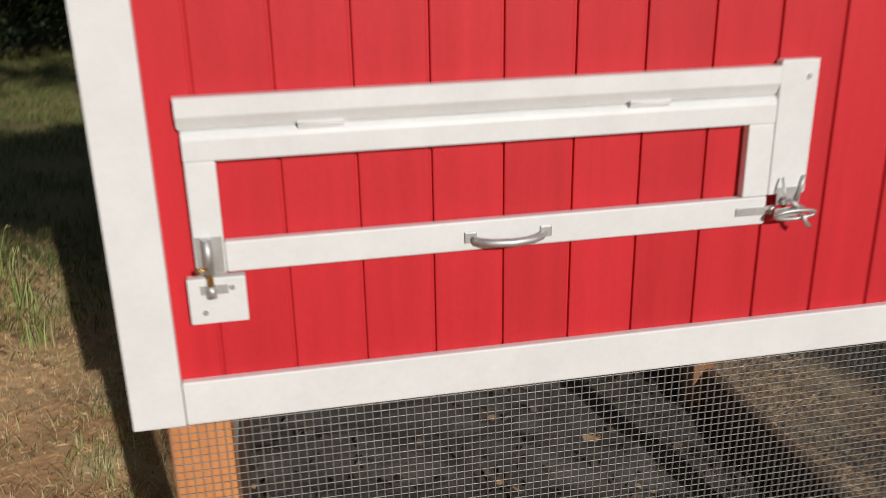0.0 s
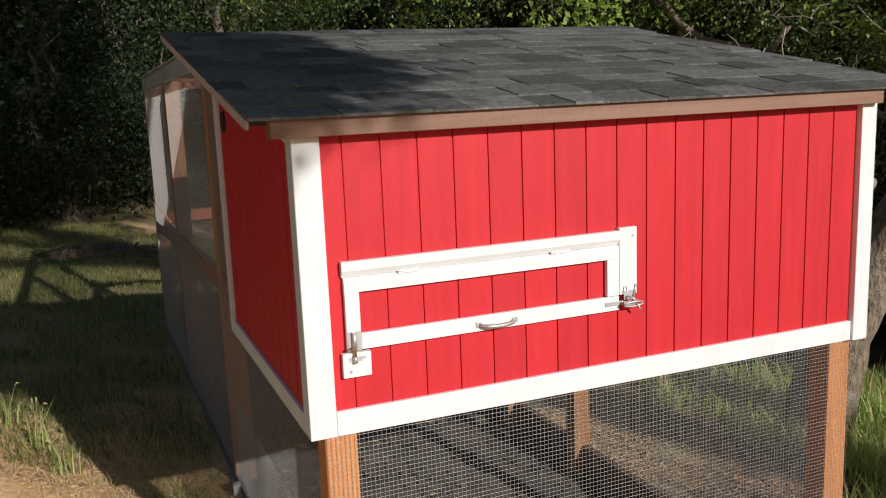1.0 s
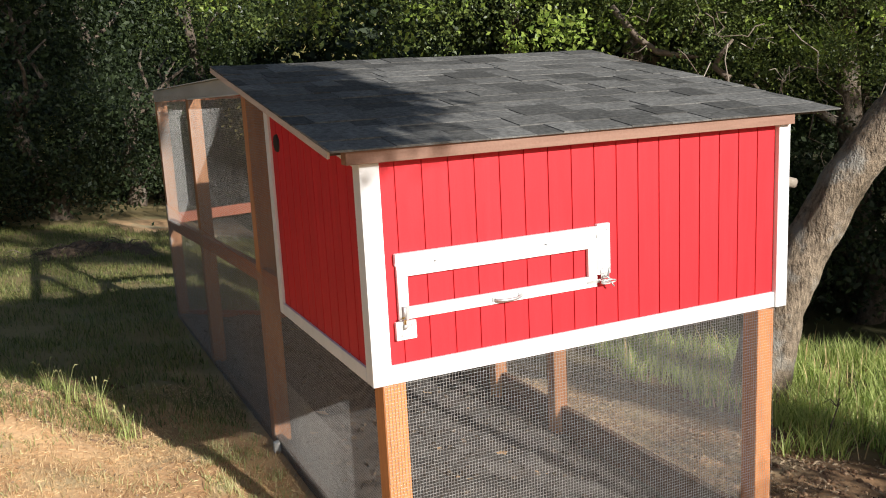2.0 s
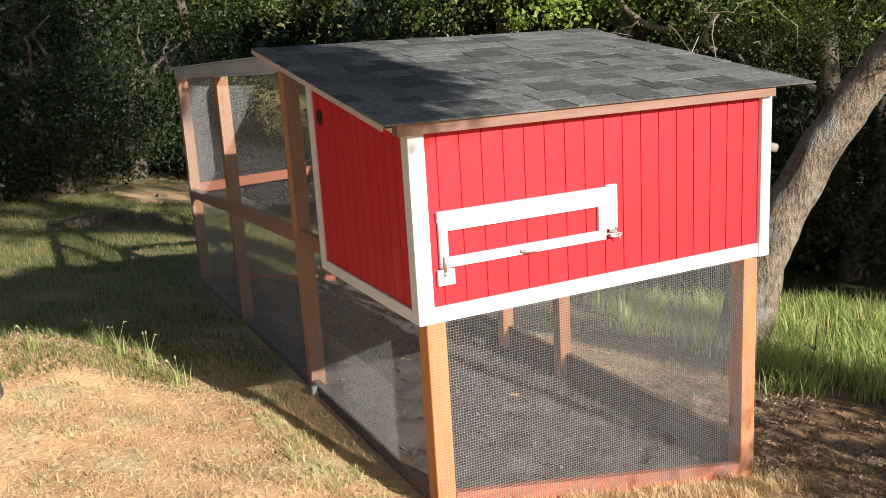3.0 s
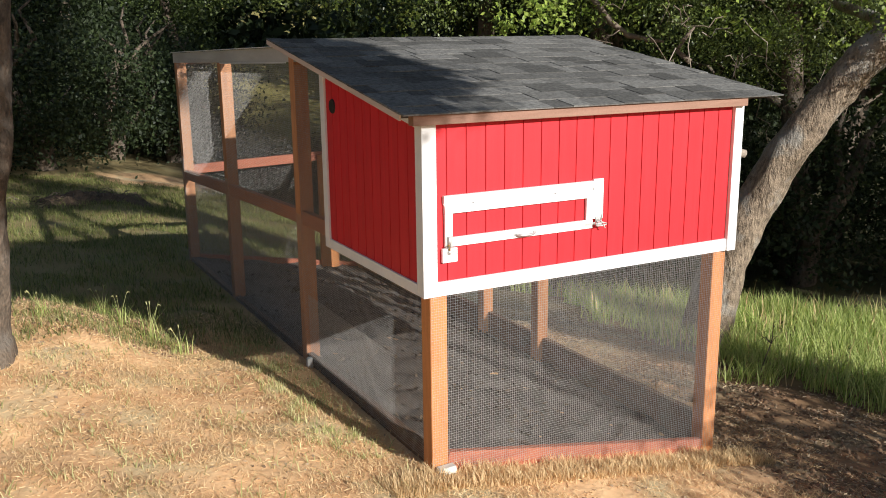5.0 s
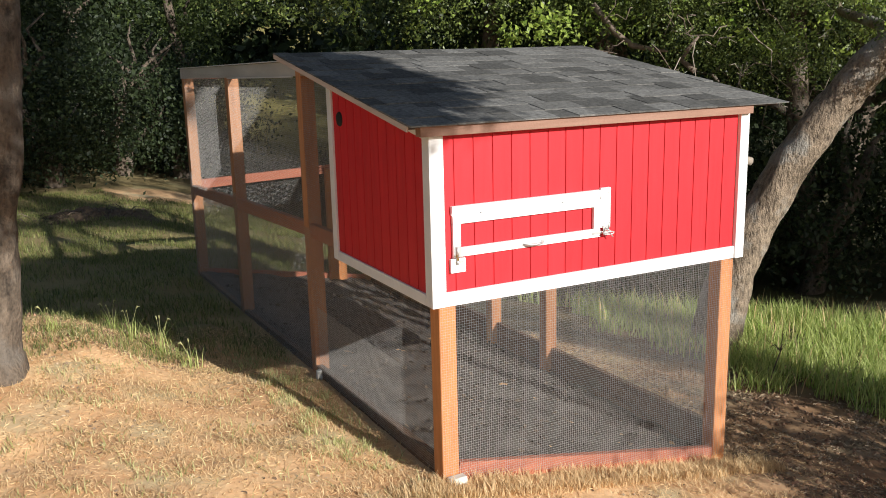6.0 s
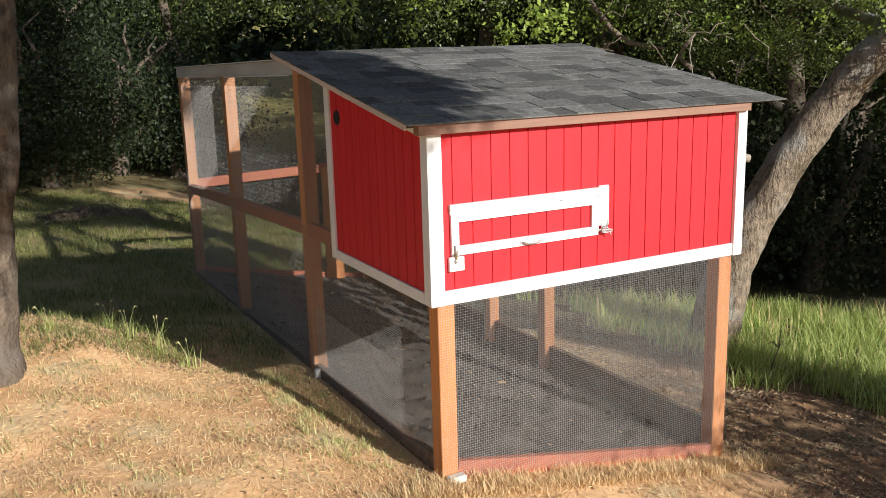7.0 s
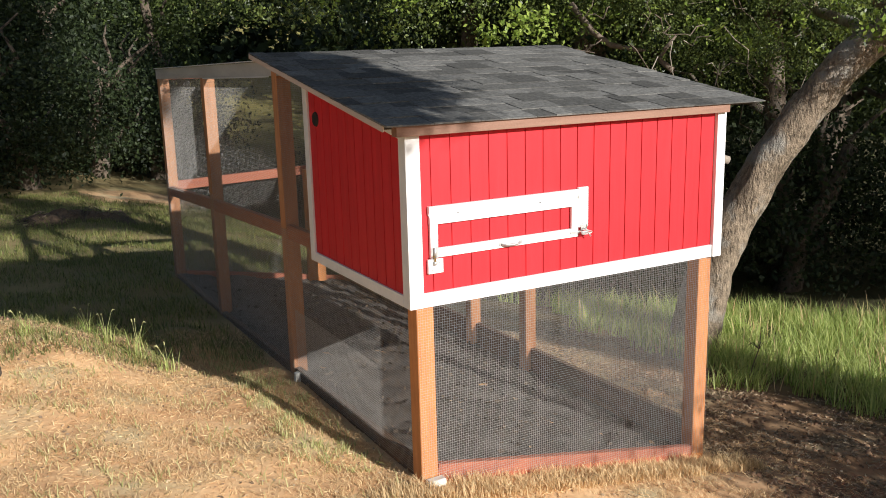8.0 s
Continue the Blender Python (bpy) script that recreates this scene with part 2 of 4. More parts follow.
def blade_mesh(name, feet, height, width, lean, mat, rng):
    """Bent grass blades: a foot, a middle and a tip each."""
    n = len(feet)
    turn = rng.uniform(0, 2 * math.pi, n)
    out = np.stack([np.cos(turn), np.sin(turn), np.zeros(n)], 1)
    side = np.stack([-np.sin(turn), np.cos(turn), np.zeros(n)], 1)
    h = (height * rng.uniform(0.45, 1.25, n))[:, None]
    le = (lean * rng.uniform(0.2, 1.5, n))[:, None]
    w = width * rng.uniform(0.6, 1.4, (n, 1))
    up = np.array([[0, 0, 1.0]])
    mid = feet + up * h * 0.55 + out * h * le * 0.3
    tip = feet + up * h + out * h * le
    v = np.stack([feet - side * w / 2, feet + side * w / 2, mid + side * w * 0.4, mid - side * w * 0.4, tip], 1).reshape(-1, 3)
    i = np.arange(n)[:, None] * 5
    f = np.concatenate([i + [[0, 1, 2]], i + [[0, 2, 3]], i + [[3, 2, 4]]])
    return array_mesh(name, v, f, mat)


# ---- the lie of the land ----
def smooth(a, b, x):
    k = np.clip((x - a) / (b - a), 0, 1)
    return k * k * (3 - 2 * k)


def bumps(x, y, size, seed):
    """A soft waviness of about -1 to 1."""
    a = seed * 1.7
    return (np.sin(x / size * 2.1 + a + 1.3 * np.sin(y / size * 1.7 + a)) + np.sin(y / size * 2.6 + 2 * a + 1.1 * np.sin(x / size * 1.9)) + np.sin((x + y) / size * 3.9 + a)) / 3


def land(x, y):
    """The height of the ground: it falls to the east, and a soil bank lies to the west."""
    x, y = np.asarray(x, float), np.asarray(y, float)
    z = -0.86 - 0.185 * np.clip(x, 0, 2.4) - 0.05 * np.clip(x - 2.4, 0, 3) - 0.012 * np.clip(y, 0, 12)
    wide = 0.32 + 0.8 * smooth(0.6, -0.7, y)
    bank = 0.065 * smooth(0.0, 1.0, (-0.09 - x) / wide) + 0.10 * smooth(-0.5, -1.5, x) + 0.12 * smooth(-1.7, -4.0, x)
    bank = (bank + 0.13 * smooth(-0.75, -1.35, x) * smooth(0.6, 2.2, y)) * (1 - 0.85 * smooth(3.0, 3.7, y + 0.2 * bumps(x, y, 0.5, 3)))
    z = z + bank + 0.05 * np.clip(-y, 0, 6) * smooth(3.0, -1.0, x)
    z = z + 0.012 * np.clip(y - 9, 0, 60) - 0.75 * smooth(3.3, 7.0, y + 0.8 * (x - 3.3)) * smooth(2.2, 3.2, x) + 2.1 * smooth(20, 44, y) + 22 * smooth(45, 140, np.hypot(x, y))
    off = smooth(0.0, 0.35, np.maximum(np.maximum(-0.05 - x, x - 2.0), np.maximum(-0.05 - y, y - 5.4)))
    z = z - 0.025 * np.exp(-((x + 0.05) / 0.06) ** 2) * smooth(0.0, 0.25, y) * smooth(5.2, 4.8, y)
    return z + off * (0.018 * bumps(x, y, 0.33, 1) + 0.03 * bumps(x, y, 1.1, 2)) + 0.006 * bumps(x, y, 0.12, 5)


def lines(parts):
    return np.unique(np.concatenate([np.arange(a, b, s) for a, b, s in parts]).round(4))


gx = lines([(-400, -60, 40), (-60, -12, 4), (-12, -4, 0.4), (-4, 5, 0.06), (5, 14, 0.4), (14, 60, 4), (60, 440, 40)])
gy = lines([(-400, -60, 40), (-60, -12, 4), (-12, -2, 0.3), (-2, 4, 0.06), (4, 16, 0.2), (16, 60, 4), (60, 440, 40)])
X, Y = np.meshgrid(gx, gy)
verts = np.stack([X.ravel(), Y.ravel(), land(X, Y).ravel()], 1)
k = (np.arange(len(gy) - 1)[:, None] * len(gx) + np.arange(len(gx) - 1)[None]).ravel()
ground = part("ground", array_mesh("ground", verts, np.stack([k, k + 1, k + 1 + len(gx), k + len(gx)], 1), SOIL))
ground.data.shade_smooth()
grassy = np.clip(0.75 * smooth(-0.2, 0.5, 0.6 * bumps(verts[:, 0], verts[:, 1], 0.6, 6) + smooth(2.0, 4.5, verts[:, 1]) - 0.1) + smooth(16, 26, verts[:, 1]), 0, 1) * smooth(1.4, 2.6, verts[:, 1])
grassy = np.maximum(grassy, smooth(3.0, 3.8, verts[:, 0]) * smooth(-1, 0.6, verts[:, 1]))
grassy *= 1 - smooth(1.25, 0.8, np.hypot((verts[:, 0] - 1.75) / 1.75, verts[:, 1] - 11.9) + 0.2 * bumps(verts[:, 0], verts[:, 1], 0.5, 23))
# where the east soil is darkened, painted tree shade included
soil_shade = smooth(1.45, 2.0, verts[:, 0] + 0.2 * bumps(verts[:, 0], verts[:, 1], 0.4, 14)) * smooth(-1.9, -0.9, verts[:, 1] + 0.3 * bumps(verts[:, 0], verts[:, 1], 0.5, 17)) * (0.75 + 0.25 * bumps(verts[:, 0], verts[:, 1], 0.25, 19))
ground.data.attributes.new("soil_shade", "FLOAT", "POINT").data.foreach_set("value", np.clip(soil_shade, 0, 1).astype(np.float32))
meadow = smooth(20, 27, verts[:, 1] + 3 * bumps(verts[:, 0], verts[:, 1], 2.5, 27))
ground.data.attributes.new("meadow", "FLOAT", "POINT").data.foreach_set("value", meadow.astype(np.float32))
ground.data.attributes.new("grassy", "FLOAT", "POINT").data.foreach_set("value", grassy.astype(np.float32))
tagged(ground, "sloping dry tan soil with straw and thin grass", "ground", kind="structure")

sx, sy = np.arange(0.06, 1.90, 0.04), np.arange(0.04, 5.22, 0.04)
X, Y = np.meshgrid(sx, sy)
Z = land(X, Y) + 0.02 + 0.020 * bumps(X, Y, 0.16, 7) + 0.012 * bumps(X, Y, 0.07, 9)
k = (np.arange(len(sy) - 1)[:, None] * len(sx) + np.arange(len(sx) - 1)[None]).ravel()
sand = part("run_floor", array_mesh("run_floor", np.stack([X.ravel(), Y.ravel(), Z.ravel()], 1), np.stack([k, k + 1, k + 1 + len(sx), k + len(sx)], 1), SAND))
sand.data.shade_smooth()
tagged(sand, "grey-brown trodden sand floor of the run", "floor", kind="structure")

# ---- chicken run: posts, rails and wire ----
run = thing("chicken_run", (0.95, 2.6, -1.0), "long stained timber chicken run closed with galvanised wire mesh", "chicken run")


def post(x, y, top, mat=WOOD_SHADED, w=0.089):
    z0 = float(land(x + w / 2, y + w / 2)) - 0.03
    return bar("post", (x, y, z0), (x + w, y + w, top), mat, run, 0.004)


RIGHT = 1.785
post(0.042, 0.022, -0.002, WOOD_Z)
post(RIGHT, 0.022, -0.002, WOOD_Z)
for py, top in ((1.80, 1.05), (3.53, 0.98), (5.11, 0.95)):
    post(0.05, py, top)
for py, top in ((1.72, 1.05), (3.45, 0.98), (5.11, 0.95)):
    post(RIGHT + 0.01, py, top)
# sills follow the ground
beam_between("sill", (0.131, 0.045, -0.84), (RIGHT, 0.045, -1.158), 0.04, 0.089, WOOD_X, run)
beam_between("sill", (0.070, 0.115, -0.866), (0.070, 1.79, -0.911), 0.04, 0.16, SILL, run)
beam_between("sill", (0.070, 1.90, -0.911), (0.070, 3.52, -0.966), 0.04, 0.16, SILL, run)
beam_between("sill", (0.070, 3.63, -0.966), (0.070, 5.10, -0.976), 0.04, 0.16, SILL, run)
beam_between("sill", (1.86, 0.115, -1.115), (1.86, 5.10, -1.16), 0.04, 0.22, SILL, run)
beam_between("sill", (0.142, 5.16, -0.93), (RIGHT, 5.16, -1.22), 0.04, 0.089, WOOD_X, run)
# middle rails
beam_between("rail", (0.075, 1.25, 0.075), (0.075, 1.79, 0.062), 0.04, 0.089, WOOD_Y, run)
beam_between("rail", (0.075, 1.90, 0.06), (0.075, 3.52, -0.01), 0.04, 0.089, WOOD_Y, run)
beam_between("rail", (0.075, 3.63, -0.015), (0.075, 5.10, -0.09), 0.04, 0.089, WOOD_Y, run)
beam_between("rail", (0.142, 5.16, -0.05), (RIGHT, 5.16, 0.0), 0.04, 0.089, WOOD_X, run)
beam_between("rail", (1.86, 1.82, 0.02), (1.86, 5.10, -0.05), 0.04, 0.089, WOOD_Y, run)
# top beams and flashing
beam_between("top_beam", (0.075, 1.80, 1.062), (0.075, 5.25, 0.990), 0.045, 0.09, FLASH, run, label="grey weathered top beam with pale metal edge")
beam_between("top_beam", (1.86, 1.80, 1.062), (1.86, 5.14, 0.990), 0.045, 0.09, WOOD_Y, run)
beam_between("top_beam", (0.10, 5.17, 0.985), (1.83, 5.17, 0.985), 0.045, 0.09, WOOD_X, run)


def wire_panel(origin, across, up, wide, high, cut=None, step=0.0127, r=0.00042):
    """Square galvanised mesh: long thin wires both ways. cut gives the lower end of an upright at a share of the width."""
    o, a, u = Vector(origin), Vector(across).normalized(), Vector(up).normalized()
    nrm = a.cross(u)
    vs, fs = [], []

    def wire(p, q, e, d):
        b = len(vs)
        for end in (p, q):
            for s, t in ((-1, -1), (1, -1), (1, 1), (-1, 1)):
                vs.append(end + e * r * s + nrm * (r * t + d))
        for i in range(4):
            j = (i + 1) % 4
            fs.append((b + i, b + j, b + 4 + j, b + 4 + i))

    for i in range(int(wide / step) + 1):
        low = cut(i * step) if cut else 0.0
        wire(o + a * i * step + u * low, o + a * i * step + u * high, a, r)
    for j in range(int((high - (min(cut(0), cut(wide)) if cut else 0)) / step) + 1):
        h = high - j * step
        s0, s1 = 0.0, wide
        if cut:
            c0, c1 = cut(0), cut(wide)
            if h < max(c0, c1):
                k = (h - c0) / (c1 - c0)
                s0, s1 = (k * wide, wide) if c1 < c0 else (0.0, k * wide)
        wire(o + a * s0 + u * h, o + a * s1 + u * h, u, -r)
    mid = o + a * wide / 2 + u * high / 2
    me = array_mesh("wire_mesh", np.array([v - mid for v in vs]), np.array(fs), WIRE)
    return part("wire_mesh", me, WIRE, run, "", mid)


def drop(c0, c1, wide):
    return lambda s: c0 + (c1 - c0) * s / wide


wire_panel((0.046, 0.018, -0.80), (1, 0, 0), (0, 0, 1), 1.82, 0.80, drop(-0.05, -0.37, 1.82), r=0.00052)
wire_panel((0.046, 0.03, -0.80), (0, 1, 0), (0, 0, 1), 5.16, 0.88, drop(-0.05, -0.16, 5.16))
wire_panel((0.052, 1.26, 0.08), (0, 1, 0), (0, 0, 1), 3.93, 0.92, None, r=0.00044)
wire_panel((0.058, 0.50, -0.85), (0, 1, 0), (0, 0, 1), 1.25, 0.42, None)
wire_panel((1.888, 0.03, -0.80), (0, 1, 0), (0, 0, 1), 5.16, 0.80, drop(-0.37, -0.42, 5.16), r=0.00031)
wire_panel((1.884, 1.26, 0.0), (0, 1, 0), (0, 0, 1), 3.93, 0.98, r=0.00031)
wire_panel((0.06, 5.204, -0.80), (1, 0, 0), (0, 0, 1), 1.80, 1.75, drop(-0.12, -0.42, 1.80), r=0.00031)

# pale metal edges on the west top beam
beam_between("metal_edge", (0.066, 1.95, 1.110), (0.066, 5.26, 1.041), 0.06, 0.006, EDGE, run, 0.001, "pale folded metal edge")
beam_between("metal_edge", (0.050, 1.95, 1.010), (0.050, 3.52, 0.977), 0.012, 0.008, EDGE, run, 0.001, "pale folded metal edge")
# half-height jamb in the end wall
bar("jamb", (1.385, 5.09, -1.19), (1.485, 5.137, 0.0), WOOD_Z, run)
bar("jamb", (1.487, 5.115, -1.19), (1.58, 5.20, -0.93), WOOD_Z, run)
# low door post on the east side
post(RIGHT + 0.01, 2.50, 0.02)

# ---- chicken coop: the red box on the posts ----
coop = thing("chicken_coop", (0.95, 0.6, 0.0), "red board chicken coop box with white trim and grey shingle roof", "chicken coop")
W, DEPTH = 1.915, 1.228
R0, R1, RY0, RY1 = -0.105, 2.145, -0.044, 1.80


def roof_z(y):
    return 0.835 + 0.1740 * (y + 0.03)


def wall_board(lo, hi, parent, slant=None):
    """One vertical siding board with eased edges; slant gives the heights of the two upper ends along y."""
    mid = (Vector(lo) + Vector(hi)) / 2
    bm = bmesh.new()
    made = block(bm, Vector(lo) - mid, Vector(hi) - mid, 0.0022)
    if slant:
        for v in made:
            if v.co.z > 0:
                v.co.z += slant * v.co.y
    return part("board", bm, RED, parent, "", mid)


front_wall = bar("front_wall", (0.03, 0.0175, 0.02), (W - 0.03, 0.034, 0.80), RED, coop, 0.0, "red grooved board front")
edges = [0.066] + [0.13 + 0.1016 * i for i in range(17)] + [1.856]
for a, b in zip(edges, edges[1:]):
    wall_board((a + 0.0023, 0.012, 0.05), (b - 0.0023, 0.0225, 0.806), front_wall)
side_wall = bar("side_wall", (0.022, 0.03, 0.02), (0.034, DEPTH - 0.01, 0.80), RED, coop, 0.0, "red grooved board side in shade")
edges = [0.06 + 0.1016 * i for i in range(11)] + [1.17]
for a, b in zip(edges, edges[1:]):
    m = (a + b) / 2
    wall_board((0.010, a + 0.0036, 0.05), (0.0225, b - 0.0036, roof_z(m) - 0.035), side_wall, 0.174)
bar("side_wall", (W - 0.034, 0.03, 0.02), (W - 0.02, DEPTH - 0.01, 0.84), RED, coop)
bm = bmesh.new()
v = [bm.verts.new(p) for p in ((0.026, 0.03, 0.79), (0.026, DEPTH - 0.01, 0.79), (0.026, DEPTH - 0.01, roof_z(DEPTH) - 0.03), (0.026, 0.03, roof_z(0.03) - 0.03))]
v2 = [bm.verts.new(p.co + Vector((0.008, 0, 0))) for p in v]
for f in (v, v2[::-1], *[(v[i], v2[i], v2[(i + 1) % 4], v[(i + 1) % 4]) for i in range(4)]):
    bm.faces.new(f)
part("gable", bm, RED, coop)
bar("back_wall", (0.03, DEPTH - 0.02, 0.02), (W - 0.03, DEPTH, 0.99), RED, coop)
bar("floor_panel", (0.03, 0.03, 0.005), (W - 0.03, DEPTH, 0.022), PLY, coop)
# white trim
bar("trim", (0.0, -0.003, 0.0), (0.072, 0.016, 0.786), WHITE, coop)
bar("trim", (W - 0.062, -0.010, 0.0), (W, 0.016, 0.786), WHITE, coop)
bar("trim", (0.073, -0.001, 0.0), (W - 0.063, 0.014, 0.067), WHITE, coop)
bar("trim", (0.001, 0.017, 0.0), (0.017, 0.068, roof_z(0.04) - 0.035), WHITE, coop)
bar("trim", (0.0, 0.069, 0.0), (0.016, DEPTH - 0.06, 0.055), WHITE, coop)
bar("trim", (-0.001, DEPTH - 0.058, 0.0), (0.018, DEPTH + 0.006, roof_z(DEPTH - 0.05) - 0.04), WHITE, coop)
beam_between("trim", (0.008, 0.05, roof_z(0.05) - 0.056), (0.008, DEPTH, roof_z(DEPTH) - 0.056), 0.018, 0.052, WHITE, coop)
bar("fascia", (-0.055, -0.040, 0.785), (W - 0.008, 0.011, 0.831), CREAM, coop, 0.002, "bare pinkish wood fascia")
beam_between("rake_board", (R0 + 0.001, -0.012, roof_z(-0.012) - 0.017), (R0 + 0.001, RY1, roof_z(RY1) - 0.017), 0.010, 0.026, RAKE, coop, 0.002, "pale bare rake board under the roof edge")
# round vent in the side
bm = bmesh.new()
bmesh.ops.create_cone(bm, cap_ends=True, segments=28, radius1=0.042, radius2=0.036, depth=0.012, matrix=Matrix.Rotation(radians(-90), 4, "Y"))
vent = part("vent", bm, DARK, coop, "round dark vent", (0.008, 1.07, 0.80))

bm = bmesh.new()
tube(bm, [(1.90, 0.76, 0.60), (2.2, 0.66, 0.52), (2.53, 0.545, 0.425)], 0.026, 12)
part("perch_pole", bm, PALE_TWIG, coop, "pale round pole sticking out of the wall")

# roof deck and shingles
roof = beam_between("roof", ((R0 + R1) / 2, 0.014, roof_z(0.014) - 0.016), ((R0 + R1) / 2, RY1, roof_z(RY1) - 0.016), R1 - R0 - 0.01, 0.022, DECK, coop, 0.002, "shallow roof deck laid with dark shingles")
SLOPE = math.atan(0.174)
rng = random.Random(4)
ROWS = 13
expo = (RY1 - RY0) / ROWS
tilt = Matrix.Rotation(SLOPE, 3, "X")
tab_meshes = {}
for r in range(ROWS + 1):
    x = R0 - rng.uniform(0.0, 0.15)
    y0 = RY0 - 0.012 + r * expo
    while x < R1:
        w = rng.choice((0.11, 0.15, 0.19, 0.24))
        a, b = max(x, R0 - 0.006), min(x + w, R1 + 0.006)
        x += w
        if b - a < 0.03:
            continue
        h = 0.0042 + rng.choice((0.0, 0.0, 0.0026))
        long = expo * 1.35 if r < ROWS - 1 else expo * (ROWS - r) + 0.01
        if long < 0.03:
            continue
        key = (round(b - a, 3), round(h, 4), round(long, 3))
        if key not in tab_meshes:
            bm = bmesh.new()
            for q in block(bm, (-(b - a) / 2 + 0.0009, 0, -0.001), ((b - a) / 2 - 0.0009, long, h)):
                q.co = tilt @ q.co
            me = bpy.data.meshes.new("shingle")
            bm.to_mesh(me)
            bm.free()
            tab_meshes[key] = me
        lift = 0.0005 + 0.0002 * (r % 2)
        ob = part("shingle", tab_meshes[key], SHINGLE, roof, "", ((a + b) / 2, y0, roof_z(y0) + lift))
        ob.rotation_euler = (radians(-0.9 + rng.uniform(-0.2, 0.2)), 0, 0)

# ---- nest hatch on the front ----
def profile(name, x0, x1, outline, mat, parent, label=""):
    """A moulding: an outline of (y, z) drawn out from x0 to x1."""
    bm = bmesh.new()
    h = (x1 - x0) / 2
    mid = Vector(((x0 + x1) / 2, sum(p[0] for p in outline) / len(outline), sum(p[1] for p in outline) / len(outline)))
    ends = [[bm.verts.new((sx * h, y - mid.y, z - mid.z)) for y, z in outline] for sx in (-1, 1)]
    n = len(outline)
    for i in range(n):
        bm.faces.new((ends[0][i], ends[0][(i + 1) % n], ends[1][(i + 1) % n], ends[1][i]))
    bm.faces.new(ends[0][::-1])
    bm.faces.new(ends[1])
    bmesh.ops.recalc_face_normals(bm, faces=bm.faces)
    return part(name, bm, mat, parent, label, mid)


hatch = profile("hatch", 0.111, 0.938, [(0.010, 0.381), (-0.0055, 0.381), (-0.006, 0.3815), (-0.006, 0.408), (-0.0045, 0.414), (-0.001, 0.4185), (0.004, 0.4205), (0.010, 0.4205)], WHITE, coop, "white framed nest hatch, closed and bolted")


def hpiece(name, lo, hi, mat=WHITE, label="", bevel=0.0025):
    return bar(name, lo, hi, mat, hatch, bevel, label)


hpiece("stile", (0.111, -0.006, 0.2265), (0.1505, 0.010, 0.3805))
hpiece("stile", (0.8975, -0.006, 0.2715), (0.938, 0.010, 0.3805))
hpiece("bottom_rail", (0.151, -0.0055, 0.2275), (0.938, 0.010, 0.2705))
profile("top_strip", 0.107, 0.938, [(0.010, 0.4215), (0.001, 0.4215), (0.000, 0.4235), (-0.0075, 0.4375), (-0.008, 0.4385), (-0.008, 0.462), (-0.007, 0.463), (0.010, 0.463)], WHITE, hatch)
hpiece("side_block", (0.9385, -0.007, 0.2725), (0.998, 0.010, 0.471))
hpiece("bolt_block", (0.0965, -0.007, 0.1555), (0.1735, 0.010, 0.2215))
for hx in (0.288, 0.742):
    h = hpiece("hinge", (hx - 0.030, -0.0085, 0.4175), (hx + 0.030, -0.0065, 0.4265), WHITE, "painted hinge", 0.0008)
    bm = bmesh.new()
    tube(bm, [(-0.03, 0, 0), (0.03, 0, 0)], 0.0017)
    part("pin", bm, WHITE, hatch, "", (hx, -0.0085, 0.4225))


def screw(x, z, y=-0.008):
    bm = bmesh.new()
    bmesh.ops.create_cone(bm, cap_ends=True, segments=12, radius1=0.0042, radius2=0.0034, depth=0.002, matrix=Matrix.Rotation(radians(90), 4, "X"))
    block(bm, (-0.003, -0.0016, -0.0005), (0.003, -0.0008, 0.0005))
    block(bm, (-0.0005, -0.0016, -0.003), (0.0005, -0.0008, 0.003))
    return part("screw", bm, STEEL, hatch, "", (x, y, z))


screw(0.983, 0.446)
screw(0.117, 0.172)
screw(0.155, 0.206)
# pull handle: two feet and a bowed grip
bm = bmesh.new()
tube(bm, [(-0.052, -0.004, -0.002), (-0.044, -0.014, -0.003), (-0.030, -0.021, -0.004), (0, -0.024, -0.005), (0.030, -0.021, -0.004), (0.044, -0.014, -0.003), (0.052, -0.004, -0.002)], [0.0045, 0.0055, 0.006, 0.0062, 0.006, 0.0055, 0.0045], 10)
for s in (-1, 1):
    block(bm, (s * 0.055 - 0.0085, -0.003, -0.008), (s * 0.055 + 0.0085, 0.0, 0.008), 0.0012)
part("handle", bm, STEEL, hatch, "grey steel bow handle", (0.540, -0.006, 0.2475))
# barrel bolt
bm = bmesh.new()
block(bm, (0.1135, -0.0080, 0.2290), (0.1485, -0.0062, 0.2800), 0.0006)
tube(bm, [(0.1285, -0.013, 0.2305), (0.1285, -0.013, 0.2780)], 0.0068, 12)
part("bolt_plate", bm, STEEL, hatch, "galvanised barrel bolt plate")
bm = bmesh.new()
tube(bm, [(0.1285, -0.0145, 0.1960), (0.1285, -0.0145, 0.2620)], 0.0042, 10)
tube(bm, [(0.1285, -0.015, 0.2400), (0.1170, -0.026, 0.2400)], 0.0028, 8)
tube(bm, [(0.1170, -0.026, 0.2400), (0.1145, -0.0285, 0.2400)], 0.0044, 8)
part("bolt_rod", bm, BRASS, hatch, "brass sliding bolt with knob")
bm = bmesh.new()
block(bm, (0.1135, -0.0086, 0.1985), (0.1500, -0.0072, 0.2120), 0.0005)
tube(bm, [(0.1285, -0.013, 0.1960), (0.1285, -0.013, 0.2130)], 0.0066, 12)
part("bolt_keeper", bm, STEEL, hatch, "galvanised bolt keeper")
